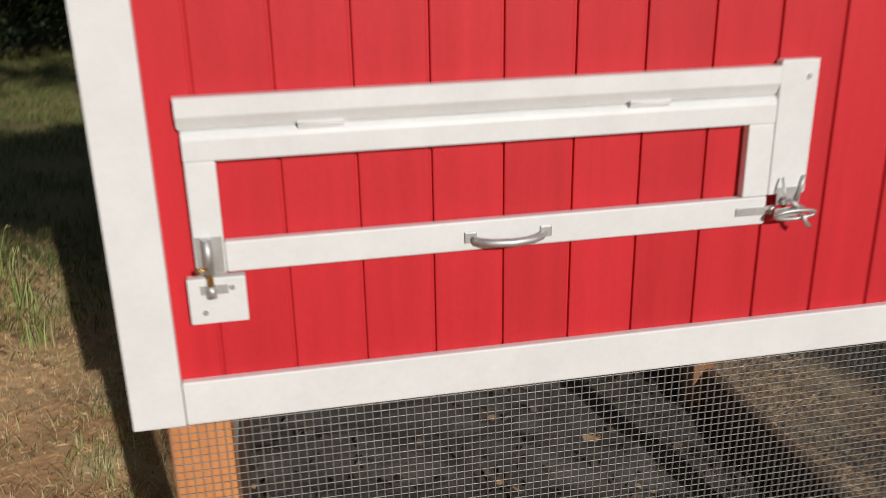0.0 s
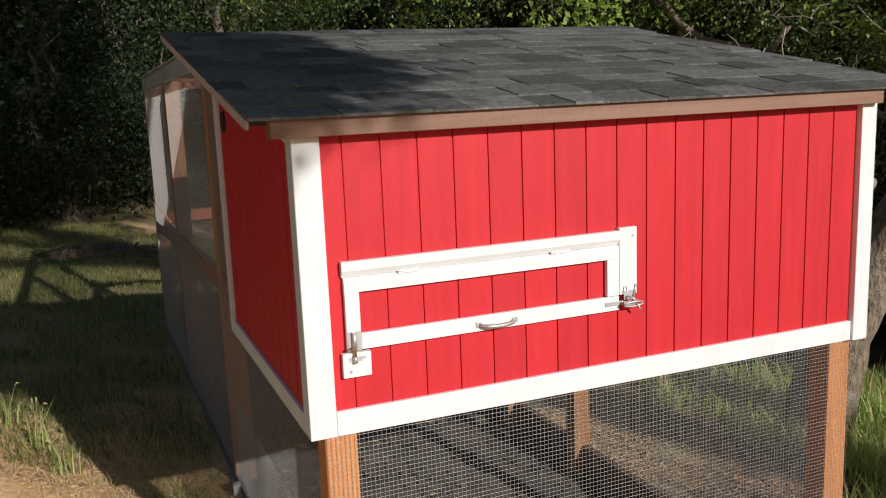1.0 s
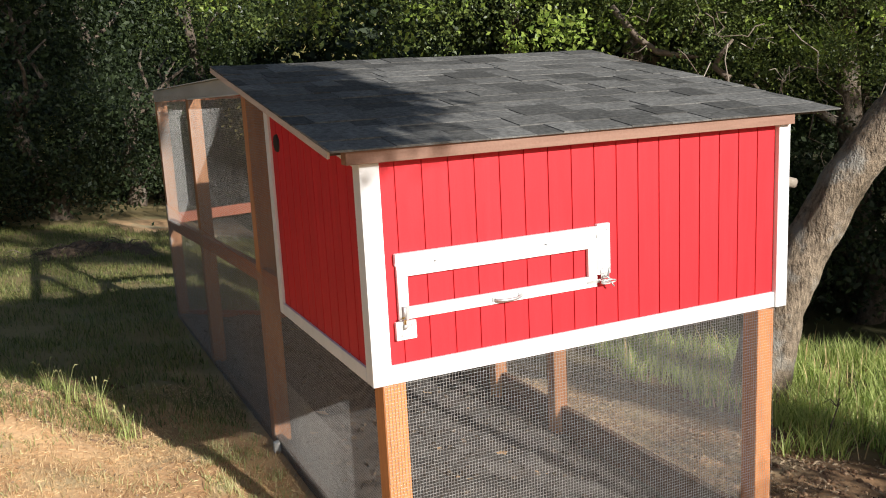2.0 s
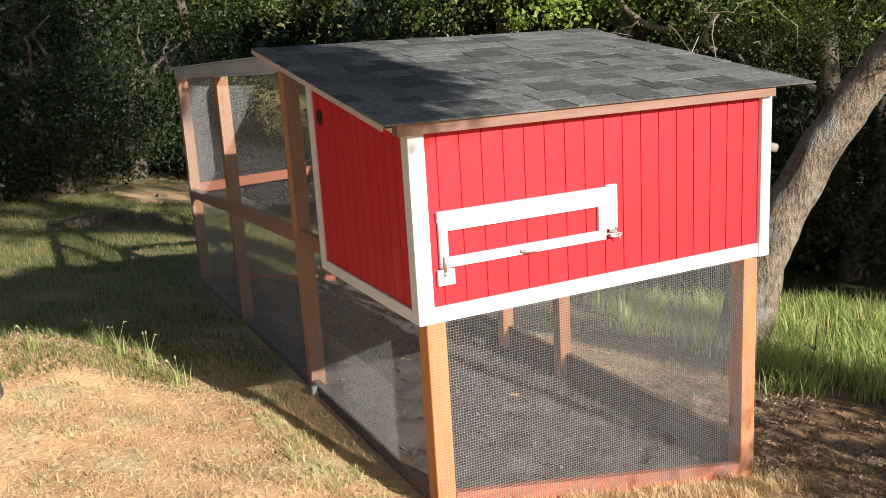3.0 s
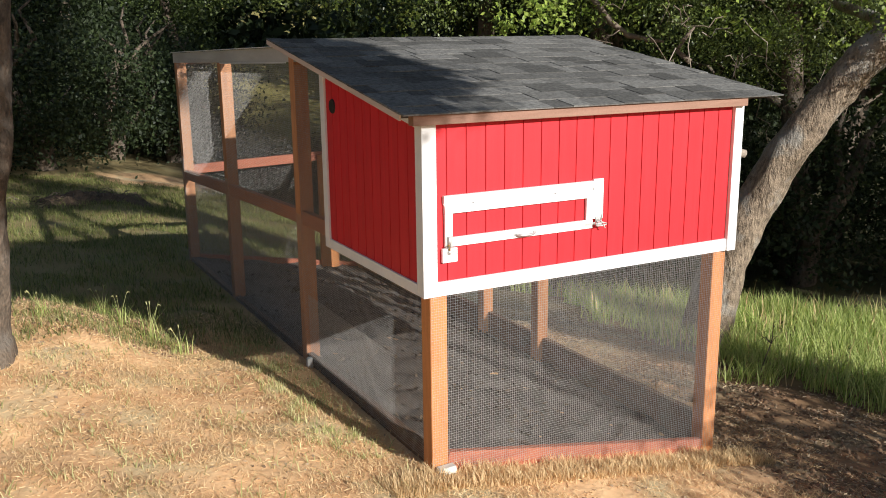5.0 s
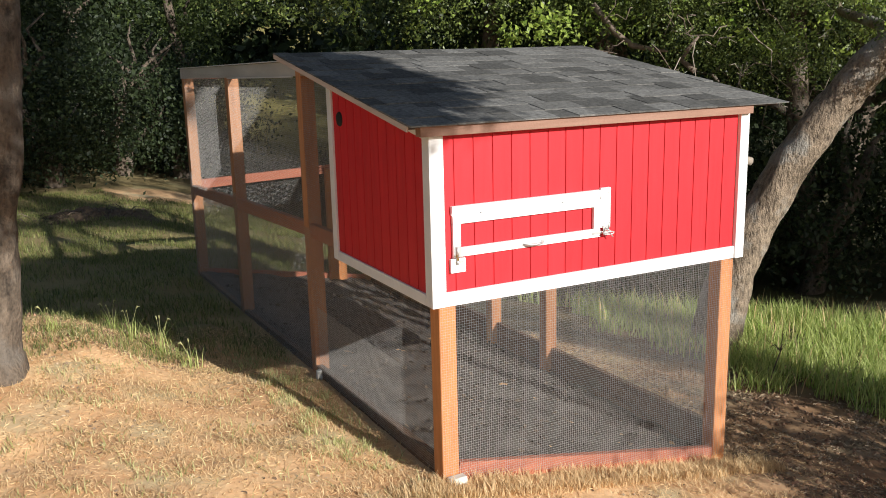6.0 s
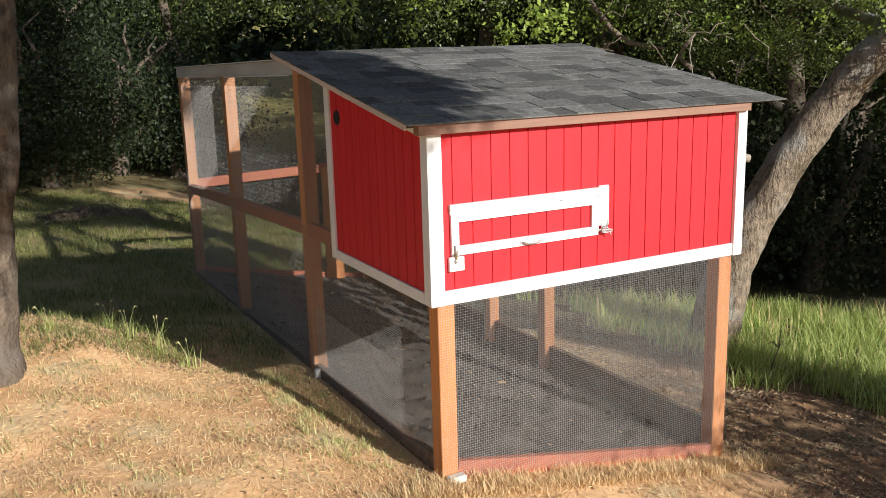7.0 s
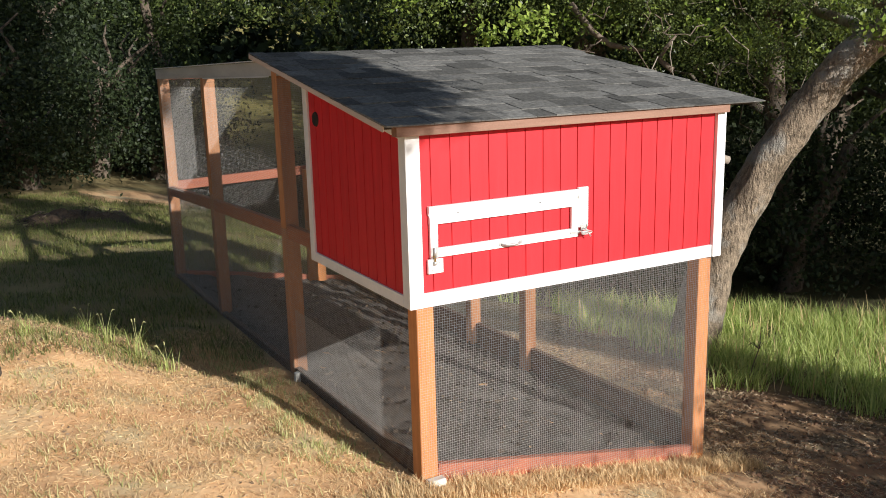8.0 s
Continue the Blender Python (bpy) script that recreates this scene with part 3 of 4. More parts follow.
# hasp with a spring clip
bm = bmesh.new()
block(bm, (0.8890, -0.0085, 0.2435), (0.9450, -0.0062, 0.2560), 0.0006)
block(bm, (0.9400, -0.0240, 0.2420), (0.9900, -0.0215, 0.2570), 0.0008, Matrix.Rotation(radians(8), 3, "Z"))
tube(bm, [(0.945, -0.007, 0.2435), (0.945, -0.010, 0.2565)], 0.0038, 8)
part("hasp", bm, STEEL, hatch, "galvanised hasp strap")
bm = bmesh.new()
block(bm, (0.9520, -0.0090, 0.2560), (0.9900, -0.0072, 0.2840), 0.0006)
tube(bm, [(0.962, -0.008, 0.268), (0.962, -0.028, 0.270), (0.970, -0.034, 0.262), (0.984, -0.030, 0.256), (0.984, -0.010, 0.256)], 0.0032, 8)
tube(bm, [(0.957, -0.030, 0.262), (0.953, -0.024, 0.285), (0.955, -0.014, 0.300)], 0.0018, 6)
part("staple", bm, STEEL, hatch, "steel staple")
bm = bmesh.new()
ring = [(0.972 + 0.032 * math.cos(t), -0.030 - 0.006 * math.sin(t), 0.247 + 0.0085 * math.sin(t)) for t in np.linspace(0, 2 * math.pi * 0.97, 22)]
tube(bm, ring, 0.0030, 8)
tube(bm, [(0.985, -0.030, 0.246), (0.992, -0.028, 0.232), (0.999, -0.027, 0.226)], 0.0034, 8)
tube(bm, [(0.982, -0.012, 0.262), (0.990, -0.010, 0.286), (0.993, -0.009, 0.300)], 0.0034, 8)
part("spring_clip", bm, STEEL, hatch, "shiny steel spring clip")

# pale footing blocks at the post feet
for name_label, p, s in (("pale concrete footing under the front post", (0.10, -0.012, -0.862), (0.045, 0.026, 0.018)), ("pale concrete footing beside the run sill", (0.030, 1.70, -0.862), (0.016, 0.022, 0.032))):
    bm = bmesh.new()
    block(bm, [-q for q in s], s, 0.008)
    for q in bm.verts:
        q.co += noise.noise_vector(q.co * 30) * 0.006
    tagged(part("footing_block", bm, STONE, None, "", p), name_label, "footing block", "footings")

# ---- trees ----
def limb_points(a, b, bend, rnd, n=6):
    a, b = Vector(a), Vector(b)
    return [a.lerp(b, i / (n - 1)) + Vector((rnd.uniform(-1, 1), rnd.uniform(-1, 1), rnd.uniform(-1, 1))) * bend * math.sin(math.pi * i / (n - 1)) for i in range(n)]


def trunk_mesh(points, radii, sides=28, rough=0.05, seed=0):
    """A tapered trunk with an uneven, ridged skin."""
    bm = bmesh.new()
    fine, rad = [], []
    for i in range(len(points) - 1):
        for s in range(10):
            k = s / 10
            fine.append(Vector(points[i]).lerp(Vector(points[i + 1]), k))
            rad.append(radii[i] + (radii[i + 1] - radii[i]) * k)
    fine.append(Vector(points[-1]))
    rad.append(radii[-1])
    tube(bm, fine, rad, sides)
    for v in bm.verts:
        p = v.co
        n1 = noise.noise(Vector((p.x * 7, p.y * 7, p.z * 2.2)) + Vector((seed, 0, 0)))
        n2 = noise.noise(Vector((p.x * 24, p.y * 24, p.z * 7)))
        v.co = p + v.normal * 0 + (p - min(fine, key=lambda q: (q - p).length_squared)).normalized() * rough * (n1 * 0.8 + n2 * 0.4)
    return bm


def clumps(nprng, centre, spread, count, per, size):
    """Leaf centres in uneven clumps inside an ellipsoid."""
    c = nprng.normal(size=(count, 3))
    c /= np.linalg.norm(c, axis=1, keepdims=True)
    c = np.array(centre) + c * (nprng.uniform(0.25, 1, (count, 1)) ** 0.5) * np.array(spread)
    r = size * nprng.uniform(0.5, 1.4, (count, 1))
    pts = np.repeat(c, per, 0) + nprng.normal(size=(count * per, 3)) * np.repeat(r, per, 0) * np.array([[1, 1, 0.7]])
    return pts


nrng = np.random.default_rng(11)
rnd = random.Random(5)

# leaning oak beside the run
oak = thing("oak_tree", (3.95, 1.9, float(land(3.95, 1.9))), "leaning oak with grey-brown furrowed bark and dense small leaves", "tree")
oz = float(land(3.95, 1.9)) - 0.1
oak_line = [(3.71, 2.00, oz), (3.845, 1.93, -0.75), (4.00, 1.84, -0.32), (4.185, 1.70, 0.14), (4.365, 1.50, 0.57), (4.54, 1.31, 0.92), (4.85, 1.10, 1.25), (5.5, 1.0, 1.75)]
oak_trunk = part("trunk", trunk_mesh(oak_line, [0.23, 0.185, 0.165, 0.158, 0.152, 0.145, 0.13, 0.10], 30, 0.03), BARK, oak)
for a, b, r in (((5.0, 1.08, 1.30), (3.6, 3.4, 2.7), 0.07), ((4.8, 1.15, 1.12), (6.2, 3.6, 1.9), 0.07), ((5.3, 1.05, 1.5), (4.5, 4.6, 3.2), 0.09)):
    p = limb_points(a, b, 0.2, rnd, 7)
    bm = bmesh.new()
    tube(bm, p, [r * (1 - 0.75 * i / 6) for i in range(7)], 10)
    part("limb", bm, BARK, oak)
# bare broken branch that shows over the roof
bm = bmesh.new()
tube(bm, [(3.72, 3.75, 1.55), (3.86, 3.57, 1.27), (3.98, 3.46, 1.15), (4.16, 3.31, 1.10), (4.24, 3.25, 1.09)], [0.03, 0.028, 0.028, 0.02, 0.010], 8)
tube(bm, [(4.45, 3.07, 1.22), (4.37, 3.13, 1.10), (4.34, 3.17, 1.00), (4.40, 3.05, 0.90)], [0.010, 0.022, 0.024, 0.03], 8)
part("dead_branch", bm, TWIG, oak, "bare broken branch")
pts = np.concatenate([
    clumps(nrng, (2.5, 4.2, 2.25), (3.6, 1.0, 1.05), 300, 175, 0.13),
    clumps(nrng, (5.6, 3.4, 2.0), (1.9, 1.3, 1.5), 210, 175, 0.15),
    clumps(nrng, (5.0, 0.95, 1.72), (0.7, 0.5, 0.36), 34, 90, 0.11),
    # clump added sunward, out of view, to shade the top of the trunk
    clumps(nrng, (5.05, -0.05, 1.66), (0.6, 0.5, 0.32), 60, 110, 0.10),
    clumps(nrng, (4.5, 0.85, 1.30), (0.40, 0.25, 0.18), 20, 60, 0.085),
    clumps(nrng, (5.9, 2.0, 1.7), (0.9, 0.5, 0.7), 30, 80, 0.18)])
part("crown", leaf_mesh("crown", pts, 0.034, NEAR_LEAF, nrng), NEAR_LEAF, oak)
# leaf sprays given a bright yellow-green colour to look sunlit
sunlit = np.concatenate([clumps(nrng, (2.9, 3.5, 1.75), (3.0, 0.5, 0.65), 56, 44, 0.085), clumps(nrng, (5.2, 2.4, 1.8), (1.3, 0.6, 0.9), 40, 34, 0.075), clumps(nrng, (4.35, 0.75, 1.28), (0.30, 0.25, 0.20), 9, 22, 0.06)])
part("young_leaves", leaf_mesh("young_leaves", sunlit, 0.052, SUNLIT_LEAF, nrng), SUNLIT_LEAF, oak, "bright yellow-green leaves coloured as if sunlit")
for q in range(60):
    a = Vector((rnd.uniform(3.2, 6.2), rnd.uniform(2.0, 3.2), rnd.uniform(0.7, 2.6)))
    bm = bmesh.new()
    p = limb_points(a, a + Vector((rnd.uniform(-0.5, 0.5), rnd.uniform(-0.3, 0.2), rnd.uniform(-0.7, 0.1))), 0.08, rnd, 6)
    tube(bm, p, [0.005, 0.0045, 0.004, 0.003, 0.0025, 0.0015], 5)
    part("twig", bm, PALE_TWIG if q % 3 == 0 else TWIG, oak)

# trunk by the bank
near = thing("bank_tree", (-1.80, 2.05, float(land(-1.80, 2.05))), "upright tree with rough mottled bark, coloured dark for its shade, on the soil bank", "tree")
nz = float(land(-1.8, 2.05)) - 0.1
part("trunk", trunk_mesh([(-1.93, 2.05, nz), (-1.91, 2.05, nz + 0.25), (-1.77, 2.06, 0.4), (-1.63, 2.07, 1.5), (-1.4, 2.1, 3.4), (-1.5, 2.2, 5.2)], [0.33, 0.25, 0.22, 0.205, 0.18, 0.13], 30, 0.04, 3), BARK_SHADED, near)
part("crown", leaf_mesh("crown", clumps(nrng, (-1.9, 2.2, 6.2), (2.2, 2.0, 1.3), 110, 60, 0.3), 0.07, OAK_LEAF, nrng), OAK_LEAF, near)


def wood_tree(name, label, seed, height, spread, low, leaf, mat, count, per):
    """A tree of the far woods, its foot at the origin."""
    r, g = random.Random(seed), np.random.default_rng(seed)
    t = thing(name, (0, 0, 0), label, "tree", "woods")
    p = limb_points((0, 0, -0.2), (r.uniform(-0.6, 0.6), r.uniform(-0.6, 0.6), height * 0.8), 0.25, r, 7)
    bm = bmesh.new()
    tube(bm, p, [0.20 * (1 - 0.11 * i) for i in range(7)], 10)
    part("trunk", bm, BARK_SHADED, t)
    for i in range(4):
        a = p[2 + i % 4]
        q = limb_points(a, a + Vector((r.uniform(-1, 1) * spread * 0.7, r.uniform(-1, 1) * spread * 0.7, r.uniform(0.5, 1.6))), 0.2, r, 5)
        bm = bmesh.new()
        tube(bm, q, [0.07 * (1 - 0.2 * k) for k in range(5)], 7)
        part("limb", bm, BARK_SHADED, t)
    pts = clumps(g, (0, 0, (height + low) / 2), (spread, spread, (height - low) / 2), count, per, 0.36)
    part("crown", leaf_mesh("crown", pts, leaf, mat, g), mat, t)
    return t


kinds = [wood_tree("woodland_tree", "tall dark evergreen oak at the edge of the woods", 21, 8.0, 2.3, 1.0, 0.11, OAK_LEAF, 130, 110),
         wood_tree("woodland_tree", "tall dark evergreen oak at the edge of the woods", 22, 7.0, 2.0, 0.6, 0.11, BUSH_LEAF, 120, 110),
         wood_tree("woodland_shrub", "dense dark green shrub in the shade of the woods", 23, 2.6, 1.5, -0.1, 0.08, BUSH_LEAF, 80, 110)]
kinds.append(wood_tree("woodland_tree", "tall oak with a high dark crown in the woods", 24, 9.0, 2.6, 3.1, 0.12, OAK_LEAF, 130, 110))
spots = [(0, -9, 28), (0, -3, 30), (0, 1.0, 29), (0, 14, 25), (0, 19, 21), (1, 24, 17), (0, -15, 20), (1, -15, 14), (1, 15, 31), (0, 18, 33), (3, 3.4, 20.5), (0, -12, 22), (0, 0, 24), (0, -6, 23), (1, 12, 19), (0, 17, 15), (1, 21, 12),
         (0, -4.5, 14.0), (1, -1.8, 16.0), (1, 7.2, 11.2), (0, 6.8, 11.0), (1, 9.5, 9.5), (0, 12.2, 8.0), (1, 15, 6), (0, -7.5, 12.0), (1, -10.5, 10.0),
         (1, 0.5, 19), (1, 8.5, 15), (0, 12.5, 12.5), (0, -3.5, 19), (1, -7.5, 17), (0, 17, 9), (3, 5.4, 9.0), (3, 14, 3.5),
         (2, 6.0, 9.6), (2, 5.2, 9.2), (2, 6.6, 6.4), (2, 8.3, 4.9), (2, 10.2, 3.6), (2, 7.8, 7.4), (2, 5.0, 7.6), (2, 12.2, 2.4), (2, 9.4, 6.2), (3, 6.2, 6.6), (3, 8.6, 5.2), (3, 8.2, 8.8), (3, 11.2, 6.6), (2, -5.6, 10.5), (3, 11.6, 3.2), (1, -0.9, 15.6), (2, -0.55, 12.9), (2, -1.7, 12.3), (2, -3.3, 11.6), (2, -5.0, 10.9), (2, 1.5, 16.2), (2, 2.6, 17.8), (2, 0.75, 14.9), (2, 2.1, 15.2), (1, 2.4, 24.0), (0, -3.2, 16.5)]
used = set()
for i, (kd, x, y) in enumerate(spots):
    m = pose(x, y, float(land(x, y)), 0, 0, rnd.uniform(0, 360))
    if kd not in used:
        kinds[kd].matrix_basis = m
        used.add(kd)
    else:
        copy_thing(kinds[kd], m)

# low bushes on the meadow behind the run
for x, y, k in ((3.4, 14.6, 0.42), (4.6, 14.9, 0.50), (5.9, 14.4, 0.46), (7.4, 14.9, 0.6)):
    copy_thing(kinds[2], pose(x, y, float(land(x, y)), 0, 0, 70 * x) @ Matrix.Diagonal((0.75, 0.75, k, 1)))

# far wooded hillside, open towards the meadow
fn = 60000
far_az = nrng.uniform(-0.95, 1.35, fn)
open_view = (far_az > 0.20) & (far_az < 0.37)
far_r = np.where(open_view, nrng.uniform(52, 60, fn), nrng.uniform(35, 47, fn))
fx, fy = -1.7 + far_r * np.sin(far_az), -3.4 + far_r * np.cos(far_az)
far_top = 11 + 3.5 * bumps(far_az * 30, far_r * 0.2, 1.0, 3)
far_pts = np.stack([fx, fy, land(fx, fy) + nrng.uniform(0, 1, fn) ** 1.3 * far_top], 1)
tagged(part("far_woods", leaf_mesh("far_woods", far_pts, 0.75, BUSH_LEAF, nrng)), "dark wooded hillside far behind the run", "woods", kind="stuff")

# great trees added on the sun's side, out of view, to shade the woods
def great_tree(x, y, over, wide, low, high, seed, dense=22):
    r, g = random.Random(seed), np.random.default_rng(seed)
    z = float(land(x, y))
    t = thing("sunward_tree", (x, y, z), "unseen broad-crowned oak added on the sun's side to shade the woods", "tree", "sunward trees")
    part("trunk", trunk_mesh([(x, y, z - 0.2), (x + over * 0.05, y, z + 4), (x + over * 0.3, y, low), (x + over * 0.8, y, (low + high) / 2)], [0.42, 0.34, 0.26, 0.12], 16, 0.03, seed), BARK, t)
    for i in range(6):
        a = Vector((x + over * 0.3, y, low))
        q = limb_points(a, a + Vector((over * 0.7 + r.uniform(-1, 1) * wide * 0.8, r.uniform(-2, 2), r.uniform(1, high - low))), 0.4, r, 6)
        bm = bmesh.new()
        tube(bm, q, [0.14 * (1 - 0.16 * k) for k in range(6)], 7)
        part("limb", bm, BARK, t)
    pts = clumps(g, (x + over, y, (low + high) / 2 + 0.6), (wide, 2.6, (high - low) / 2), int(dense * wide), 60, 0.5)
    part("crown", leaf_mesh("crown", pts, 0.34, OAK_LEAF, g), OAK_LEAF, t)


great_tree(8.0, -13.5, -5.4, 5.2, 8.2, 18.0, 31, 30)
great_tree(-4.0, -17.5, 2.5, 6.0, 11.0, 20.5, 36, 30)
great_tree(-7.5, -14.0, 2.0, 4.5, 9.2, 16.5, 32)
great_tree(14.9, -13.5, -3.2, 2.8, 5.3, 6.9, 35)
great_tree(14.6, -15.0, 1.0, 6.0, 9.3, 17.5, 33)
great_tree(25.0, -14.0, 0.0, 6.0, 8.1, 17.5, 34)
# unseen tree, placed so that its boughs dapple the coop roof
bough = thing("overhanging_tree", (-0.6, -7.2, float(land(-0.6, -7.2))), "unseen slender tree whose leafy bough dapples the coop roof", "tree")
part("trunk", trunk_mesh([(-0.6, -7.2, -1.0), (-0.6, -7.0, 1.8), (0.1, -5.6, 3.6), (1.2, -4.1, 3.28)], [0.14, 0.11, 0.08, 0.03], 14, 0.02), BARK, bough)
part("crown", leaf_mesh("crown", clumps(nrng, (1.20, -4.30, 3.24), (0.66, 1.38, 0.18), 230, 50, 0.085), 0.08, OAK_LEAF, nrng), OAK_LEAF, bough)
part("second_crown", leaf_mesh("second_crown", clumps(nrng, (0.05, -4.4, 3.58), (0.85, 1.0, 0.6), 80, 50, 0.14), 0.085, OAK_LEAF, nrng), OAK_LEAF, bough)
part("hanging_spray", leaf_mesh("hanging_spray", clumps(nrng, (1.38, -5.0, 3.03), (0.28, 0.25, 0.10), 5, 26, 0.05), 0.06, OAK_LEAF, nrng), OAK_LEAF, bough)
# unseen shrubs added on the sun's side to shade the lower slope
for x, y in ((4.2, -4.7), (3.8, -5.6)):
    copy_thing(kinds[2], pose(x, y, float(land(x, y)), 0, 0, 40 * x))

# ---- grass, straw and litter ----
def scatter(n, x0, x1, y0, y1, keep):
    x, y = nrng.uniform(x0, x1, n), nrng.uniform(y0, y1, n)
    ok = keep(x, y) & ~((x > 0.03) & (x < 1.90) & (y > 0.0) & (y < 5.25))
    x, y = x[ok], y[ok]
    return np.stack([x, y, land(x, y) - 0.004], 1)


def patchy(x, y, size, seed, level):
    return bumps(x, y, size, seed) + 0.5 * bumps(x, y, size * 0.4, seed + 3) + nrng.normal(size=len(x)) * 0.35 > level


tall = scatter(80000, 2.4, 8.0, -0.8, 6.5, lambda x, y: patchy(x, y, 0.45, 2, -0.45) & (x - 3.15 + 0.3 * bumps(x, y, 0.4, 4) > 0.45 * np.clip(1.0 - y, 0, 5)) & (y + 0.8 * (x - 3.3) < 4.0))
tagged(part("tall_grass", blade_mesh("tall_grass", tall, 0.19, 0.0075, 0.75, GREEN_BLADE, nrng)), "tall green grass on the slope beside the run", "grass", kind="stuff")
heads = scatter(3500, 2.6, 8.0, -0.5, 6.5, lambda x, y: patchy(x, y, 0.5, 18, 0.0) & (x - 3.2 > 0.45 * np.clip(1.0 - y, 0, 5)) & (y + 0.8 * (x - 3.3) < 4.0))
tagged(part("seed_stalks", blade_mesh("seed_stalks", heads, 0.27, 0.008, 0.35, DRY_BLADE, nrng)), "pale seed stalks standing in the tall grass", "grass", kind="stuff")
lawn = scatter(170000, -5, 4.5, 2.2, 12, lambda x, y: patchy(x, y, 0.5, 6, -0.35) & ((x < 0) | (y > 5.4)) & (np.hypot((x - 1.75) / 1.75, y - 11.9) > 1.0))
tagged(part("lawn", blade_mesh("lawn", lawn, 0.07, 0.005, 0.9, LAWN_BLADE, nrng)), "short patchy lawn behind the soil bank", "grass", kind="stuff")
straw = scatter(150000, -3.2, 3.2, -2.4, 3.0, lambda x, y: patchy(x, y, 0.35, 8, -0.25) & (x < 2.0 + 0.2 * bumps(x, y, 0.3, 2)))
tagged(part("dry_grass", blade_mesh("dry_grass", straw, 0.026, 0.0034, 2.0, DRY_BLADE, nrng)), "flattened dry straw-coloured grass on bare soil", "grass", kind="stuff")
tuft = scatter(22000, -3.0, 0.0, -1.6, 3.2, lambda x, y: patchy(x, y, 0.22, 12, 0.5 - 0.25 * smooth(-0.8, -1.6, x)))
tagged(part("grass_tufts", blade_mesh("grass_tufts", tuft, 0.045, 0.004, 1.3, TUFT_BLADE, nrng)), "small green and yellow grass tufts on the bank", "grass", kind="stuff")
chips = scatter(80000, -3.2, 2.6, -2.4, 3.0, lambda x, y: patchy(x, y, 0.3, 21, -0.5))
chips[:, 2] += 0.008
tagged(part("straw_chips", leaf_mesh("straw_chips", chips, 0.036, CHIP, nrng, 0.0, 0.045, 0.25)), "scattered straw chips and crumbs of soil", "litter", kind="stuff")
clods = scatter(6000, -3.2, 2.6, -2.4, 3.0, lambda x, y: patchy(x, y, 0.28, 33, 0.1))
clods[:, 2] += 0.010
tagged(part("dead_leaves", leaf_mesh("dead_leaves", clods, 0.024, LITTER, nrng, 0.0, 0.30, 0.22)), "curled brown dead leaves and crumbs on dry soil", "litter", kind="stuff")
lit = scatter(34000, 1.9, 4.2, -2.0, 3.0, lambda x, y: patchy(x, y, 0.4, 15, -0.2))
lit[:, 2] += 0.007
tagged(part("leaf_litter", leaf_mesh("leaf_litter", lit, 0.034, LITTER, nrng, 0.0, 0.14, 0.4)), "brown dry leaf litter on the slope", "litter", kind="stuff")



def clod_mesh(name, centres, size, mat, rng):
    """Uneven eight-sided crumbs of soil."""
    n = len(centres)
    d = np.array([[1, 0, 0], [-1, 0, 0], [0, 1, 0], [0, -1, 0], [0, 0, 1], [0, 0, -1]], float)
    s = size * rng.uniform(0.3, 1.0, (n, 1, 1)) ** 1.5
    v = centres[:, None, :] + d[None] * s * rng.uniform(0.5, 1.2, (n, 6, 1)) * [1.0, 1.0, 0.7] + rng.normal(size=(n, 6, 3)) * s * 0.15
    f = np.array([[0, 2, 4], [2, 1, 4], [1, 3, 4], [3, 0, 4], [2, 0, 5], [1, 2, 5], [3, 1, 5], [0, 3, 5]])
    return array_mesh(name, v.reshape(-1, 3), (np.arange(n)[:, None, None] * 6 + f[None]).reshape(-1, 3), mat)


lumps = scatter(5200, 1.95, 3.9, -1.4, 1.6, lambda x, y: patchy(x, y, 0.3, 51, 0.1))
tagged(part("bank_crumbs", clod_mesh("bank_crumbs", lumps, 0.032, CLOD, nrng)), "dark broken soil crumbs on the slope", "soil", kind="stuff")
lip = scatter(6000, -2.6, -0.6, 1.8, 3.6, lambda x, y: patchy(x, y, 0.25, 53, 0.2) & (y + 0.5 * x > 1.6))
tagged(part("lip_crumbs", clod_mesh("lip_crumbs", lip, 0.030, CLOD, nrng)), "brown soil crumbs on the edge of the bank", "soil", kind="stuff")
bits = scatter(16000, -3.0, 2.0, -2.0, 2.4, lambda x, y: patchy(x, y, 0.2, 57, 0.2))
tagged(part("soil_crumbs", clod_mesh("soil_crumbs", bits, 0.011, CLOD, nrng)), "small brown crumbs on the bare soil", "soil", kind="stuff")

stalk = thing("dead_weed", (3.25, 0.95, float(land(3.25, 0.95))), "dry brown weed stalk with a seed head in the grass", "weed")
sz = float(land(3.25, 0.95))
bm = bmesh.new()
tube(bm, [(3.25, 0.95, sz - 0.02), (3.31, 0.95, sz + 0.14), (3.38, 0.96, sz + 0.26), (3.40, 0.97, sz + 0.42)], [0.006, 0.005, 0.004, 0.002], 6)
for i in range(9):
    a = rnd.uniform(0, 6.28)
    tube(bm, [(3.375, 0.96, sz + 0.25), (3.375 + 0.05 * math.cos(a), 0.96 + 0.05 * math.sin(a), sz + 0.29), (3.375 + 0.10 * math.cos(a), 0.96 + 0.10 * math.sin(a), sz + 0.28 + rnd.uniform(-0.04, 0.06))], [0.003, 0.002, 0.001], 5)
part("stem", bm, TWIG, stalk)

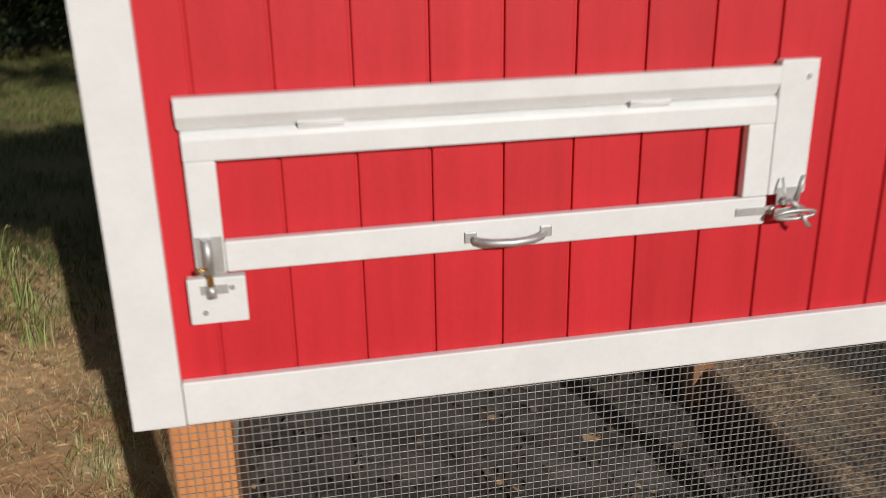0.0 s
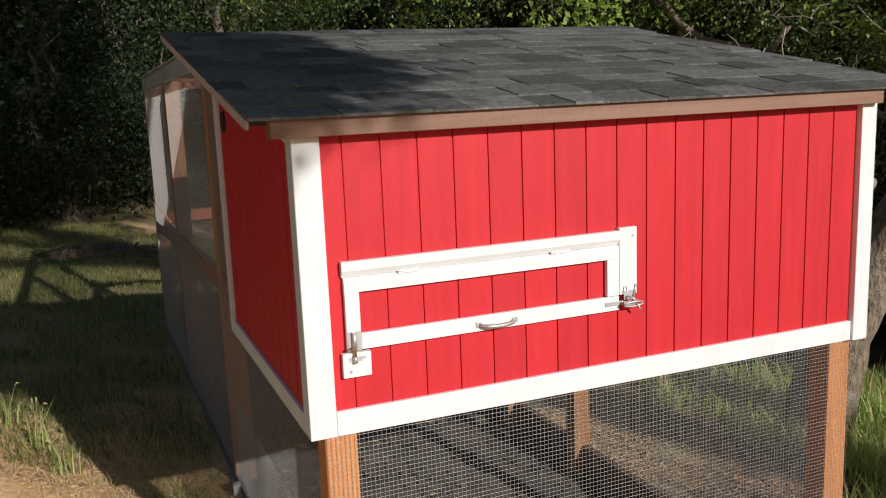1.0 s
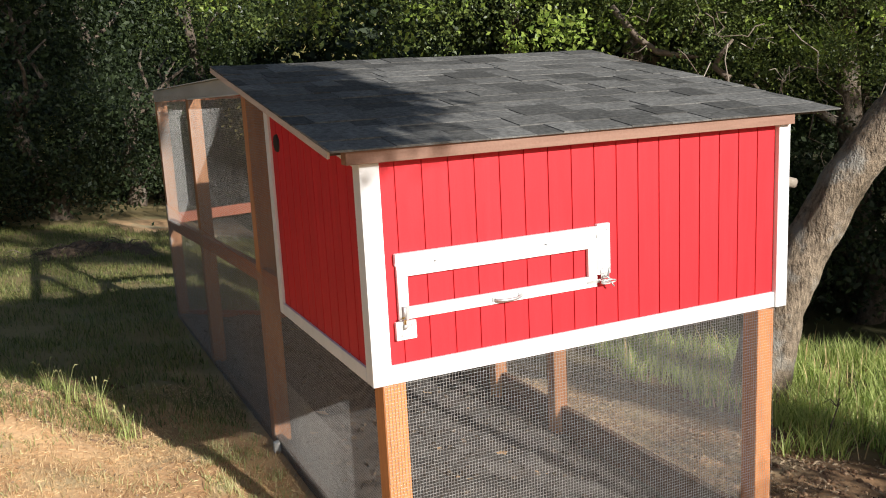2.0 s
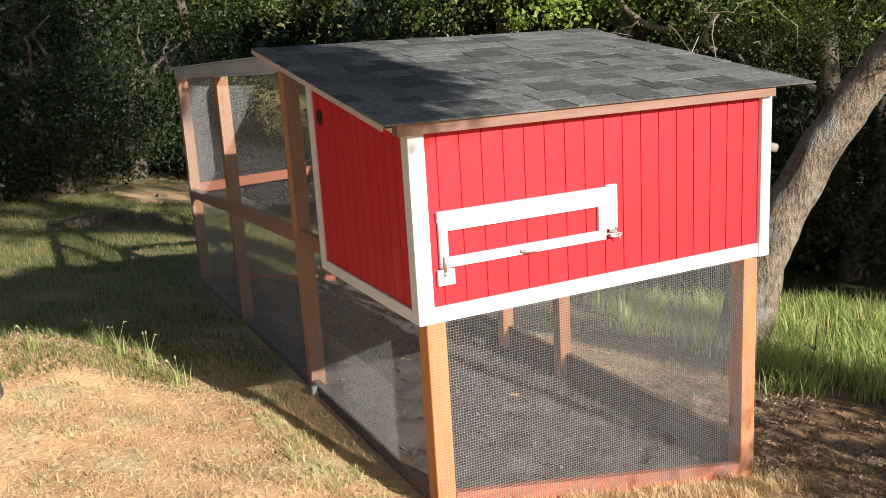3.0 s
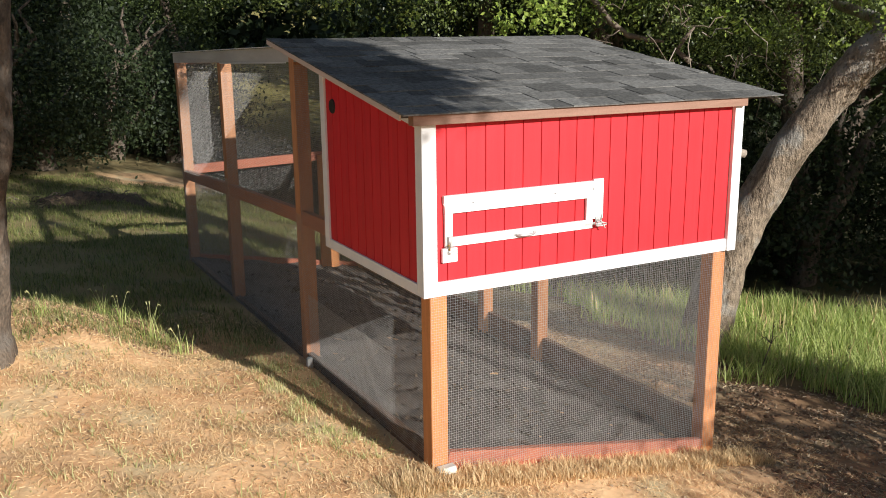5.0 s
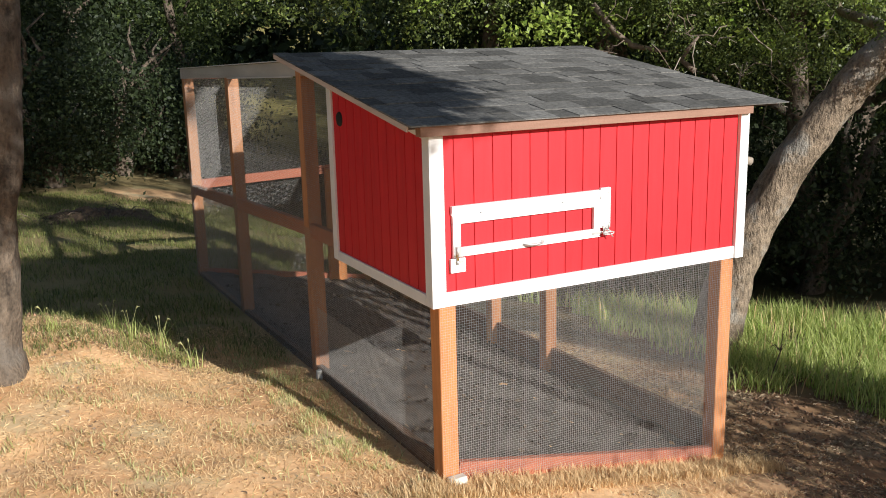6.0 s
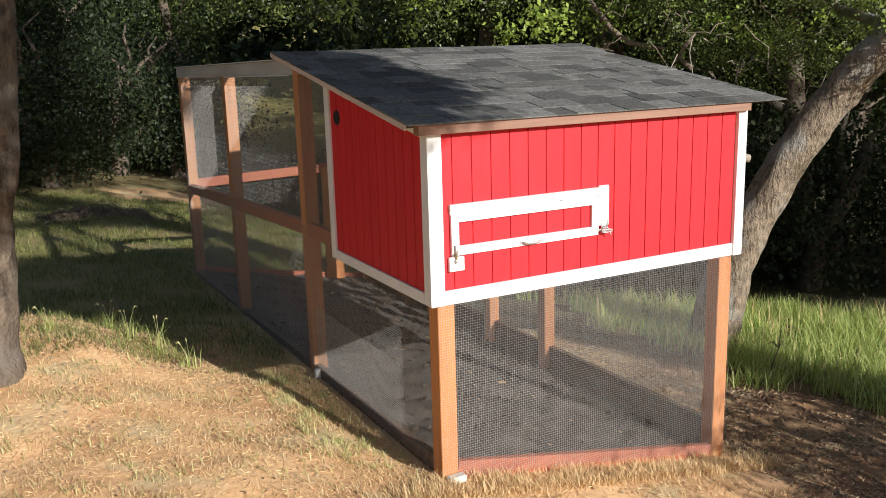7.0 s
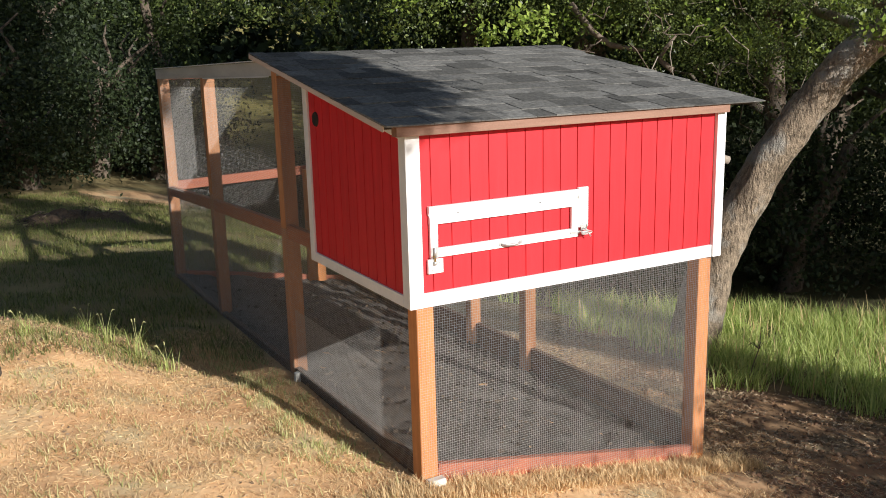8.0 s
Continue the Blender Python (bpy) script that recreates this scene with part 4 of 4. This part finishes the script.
# dry grass along the front sill, droppings and crumbs on the sand
fringe = scatter(9000, -0.25, 2.15, -0.22, 0.0, lambda x, y: patchy(x, y, 0.15, 31, -0.35))
tagged(part("sill_grass", blade_mesh("sill_grass", fringe, 0.055, 0.004, 0.8, DRY_BLADE, nrng)), "dry yellow grass standing along the front sill", "grass", kind="stuff")
side_fringe = scatter(5000, -0.42, -0.02, 0.25, 2.4, lambda x, y: patchy(x, y, 0.16, 33, 0.1))
tagged(part("side_grass", blade_mesh("side_grass", side_fringe, 0.045, 0.004, 0.9, TUFT_BLADE, nrng)), "green grass beside the west sill", "grass", kind="stuff")
cx, cy = nrng.uniform(0.1, 1.83, 3200), nrng.uniform(0.08, 5.0, 3200)
ok = patchy(cx, cy, 0.25, 41, 0.1)
cx, cy = cx[ok], cy[ok]
crumbs = np.stack([cx, cy, land(cx, cy) + 0.032 + 0.020 * bumps(cx, cy, 0.16, 7)], 1)
tagged(part("floor_crumbs", leaf_mesh("floor_crumbs", crumbs, 0.035, CRUMB, nrng, 0.0, 0.3, 0.4)), "dark crumbs and dry leaves on the run floor", "litter", kind="stuff")
# weeds on the lip of the bank
for wx, wy, wh in ((-0.95, 2.75, 0.17), (-0.80, 2.45, 0.20), (-0.68, 2.1, 0.13), (-1.05, 2.9, 0.15), (-1.45, 2.7, 0.13)):
    wz = float(land(wx, wy))
    weed = thing("weed", (wx, wy, wz), "tall green weed with drooping seed heads on the bank", "weed", "bank weeds")
    feet = np.array([[wx, wy, wz - 0.01]]) + nrng.normal(size=(26, 3)) * [[0.03, 0.03, 0.0]]
    part("leaves", blade_mesh("leaves", feet, wh, 0.006, 0.6, GREEN_BLADE, nrng), None, weed)
    for q in range(3):
        bm = bmesh.new()
        a = rnd.uniform(0, 6.28)
        tip = Vector((wx + 0.05 * math.cos(a), wy + 0.05 * math.sin(a), wz + wh * 1.25))
        tube(bm, [(wx, wy, wz - 0.01), (wx + 0.02 * math.cos(a), wy + 0.02 * math.sin(a), wz + wh * 0.7), tip], [0.0018, 0.0014, 0.001], 5)
        tube(bm, [tip, tip + Vector((0.012 * math.cos(a), 0.012 * math.sin(a), 0.018)), tip + Vector((0.03 * math.cos(a), 0.03 * math.sin(a), 0.012))], [0.002, 0.005, 0.001], 6)
        part("stalk", bm, TUFT_BLADE, weed)
# brush heap on the lawn
hz = float(land(-0.55, 9.3))
heap = thing("brush_heap", (-0.55, 9.3, hz), "low heap of brown brush and soil on the lawn", "brush heap")
bm = bmesh.new()
bmesh.ops.create_grid(bm, x_segments=36, y_segments=24, size=1.0)
for q in bm.verts:
    r2 = q.co.x ** 2 + q.co.y ** 2
    h = max(0.0, 1 - r2) * 0.13
    q.co = Vector((q.co.x * 0.9, q.co.y * 0.7, h - 0.05 + 0.12 * h * 8 * noise.noise(q.co * 5)))
part("mound", bm, HEAP, heap, "", (-0.55, 9.3, hz))
for q in range(40):
    bm = bmesh.new()
    a, px, py = rnd.uniform(0, 6.28), rnd.uniform(-0.7, 0.7), rnd.uniform(-0.35, 0.35)
    tube(bm, [(px, py, 0.02), (px + 0.12 * math.cos(a), py + 0.12 * math.sin(a), 0.10), (px + 0.22 * math.cos(a), py + 0.22 * math.sin(a), 0.08)], [0.006, 0.005, 0.002], 6)
    part("stick", bm, TWIG, heap, "", (-0.55, 9.3, hz))
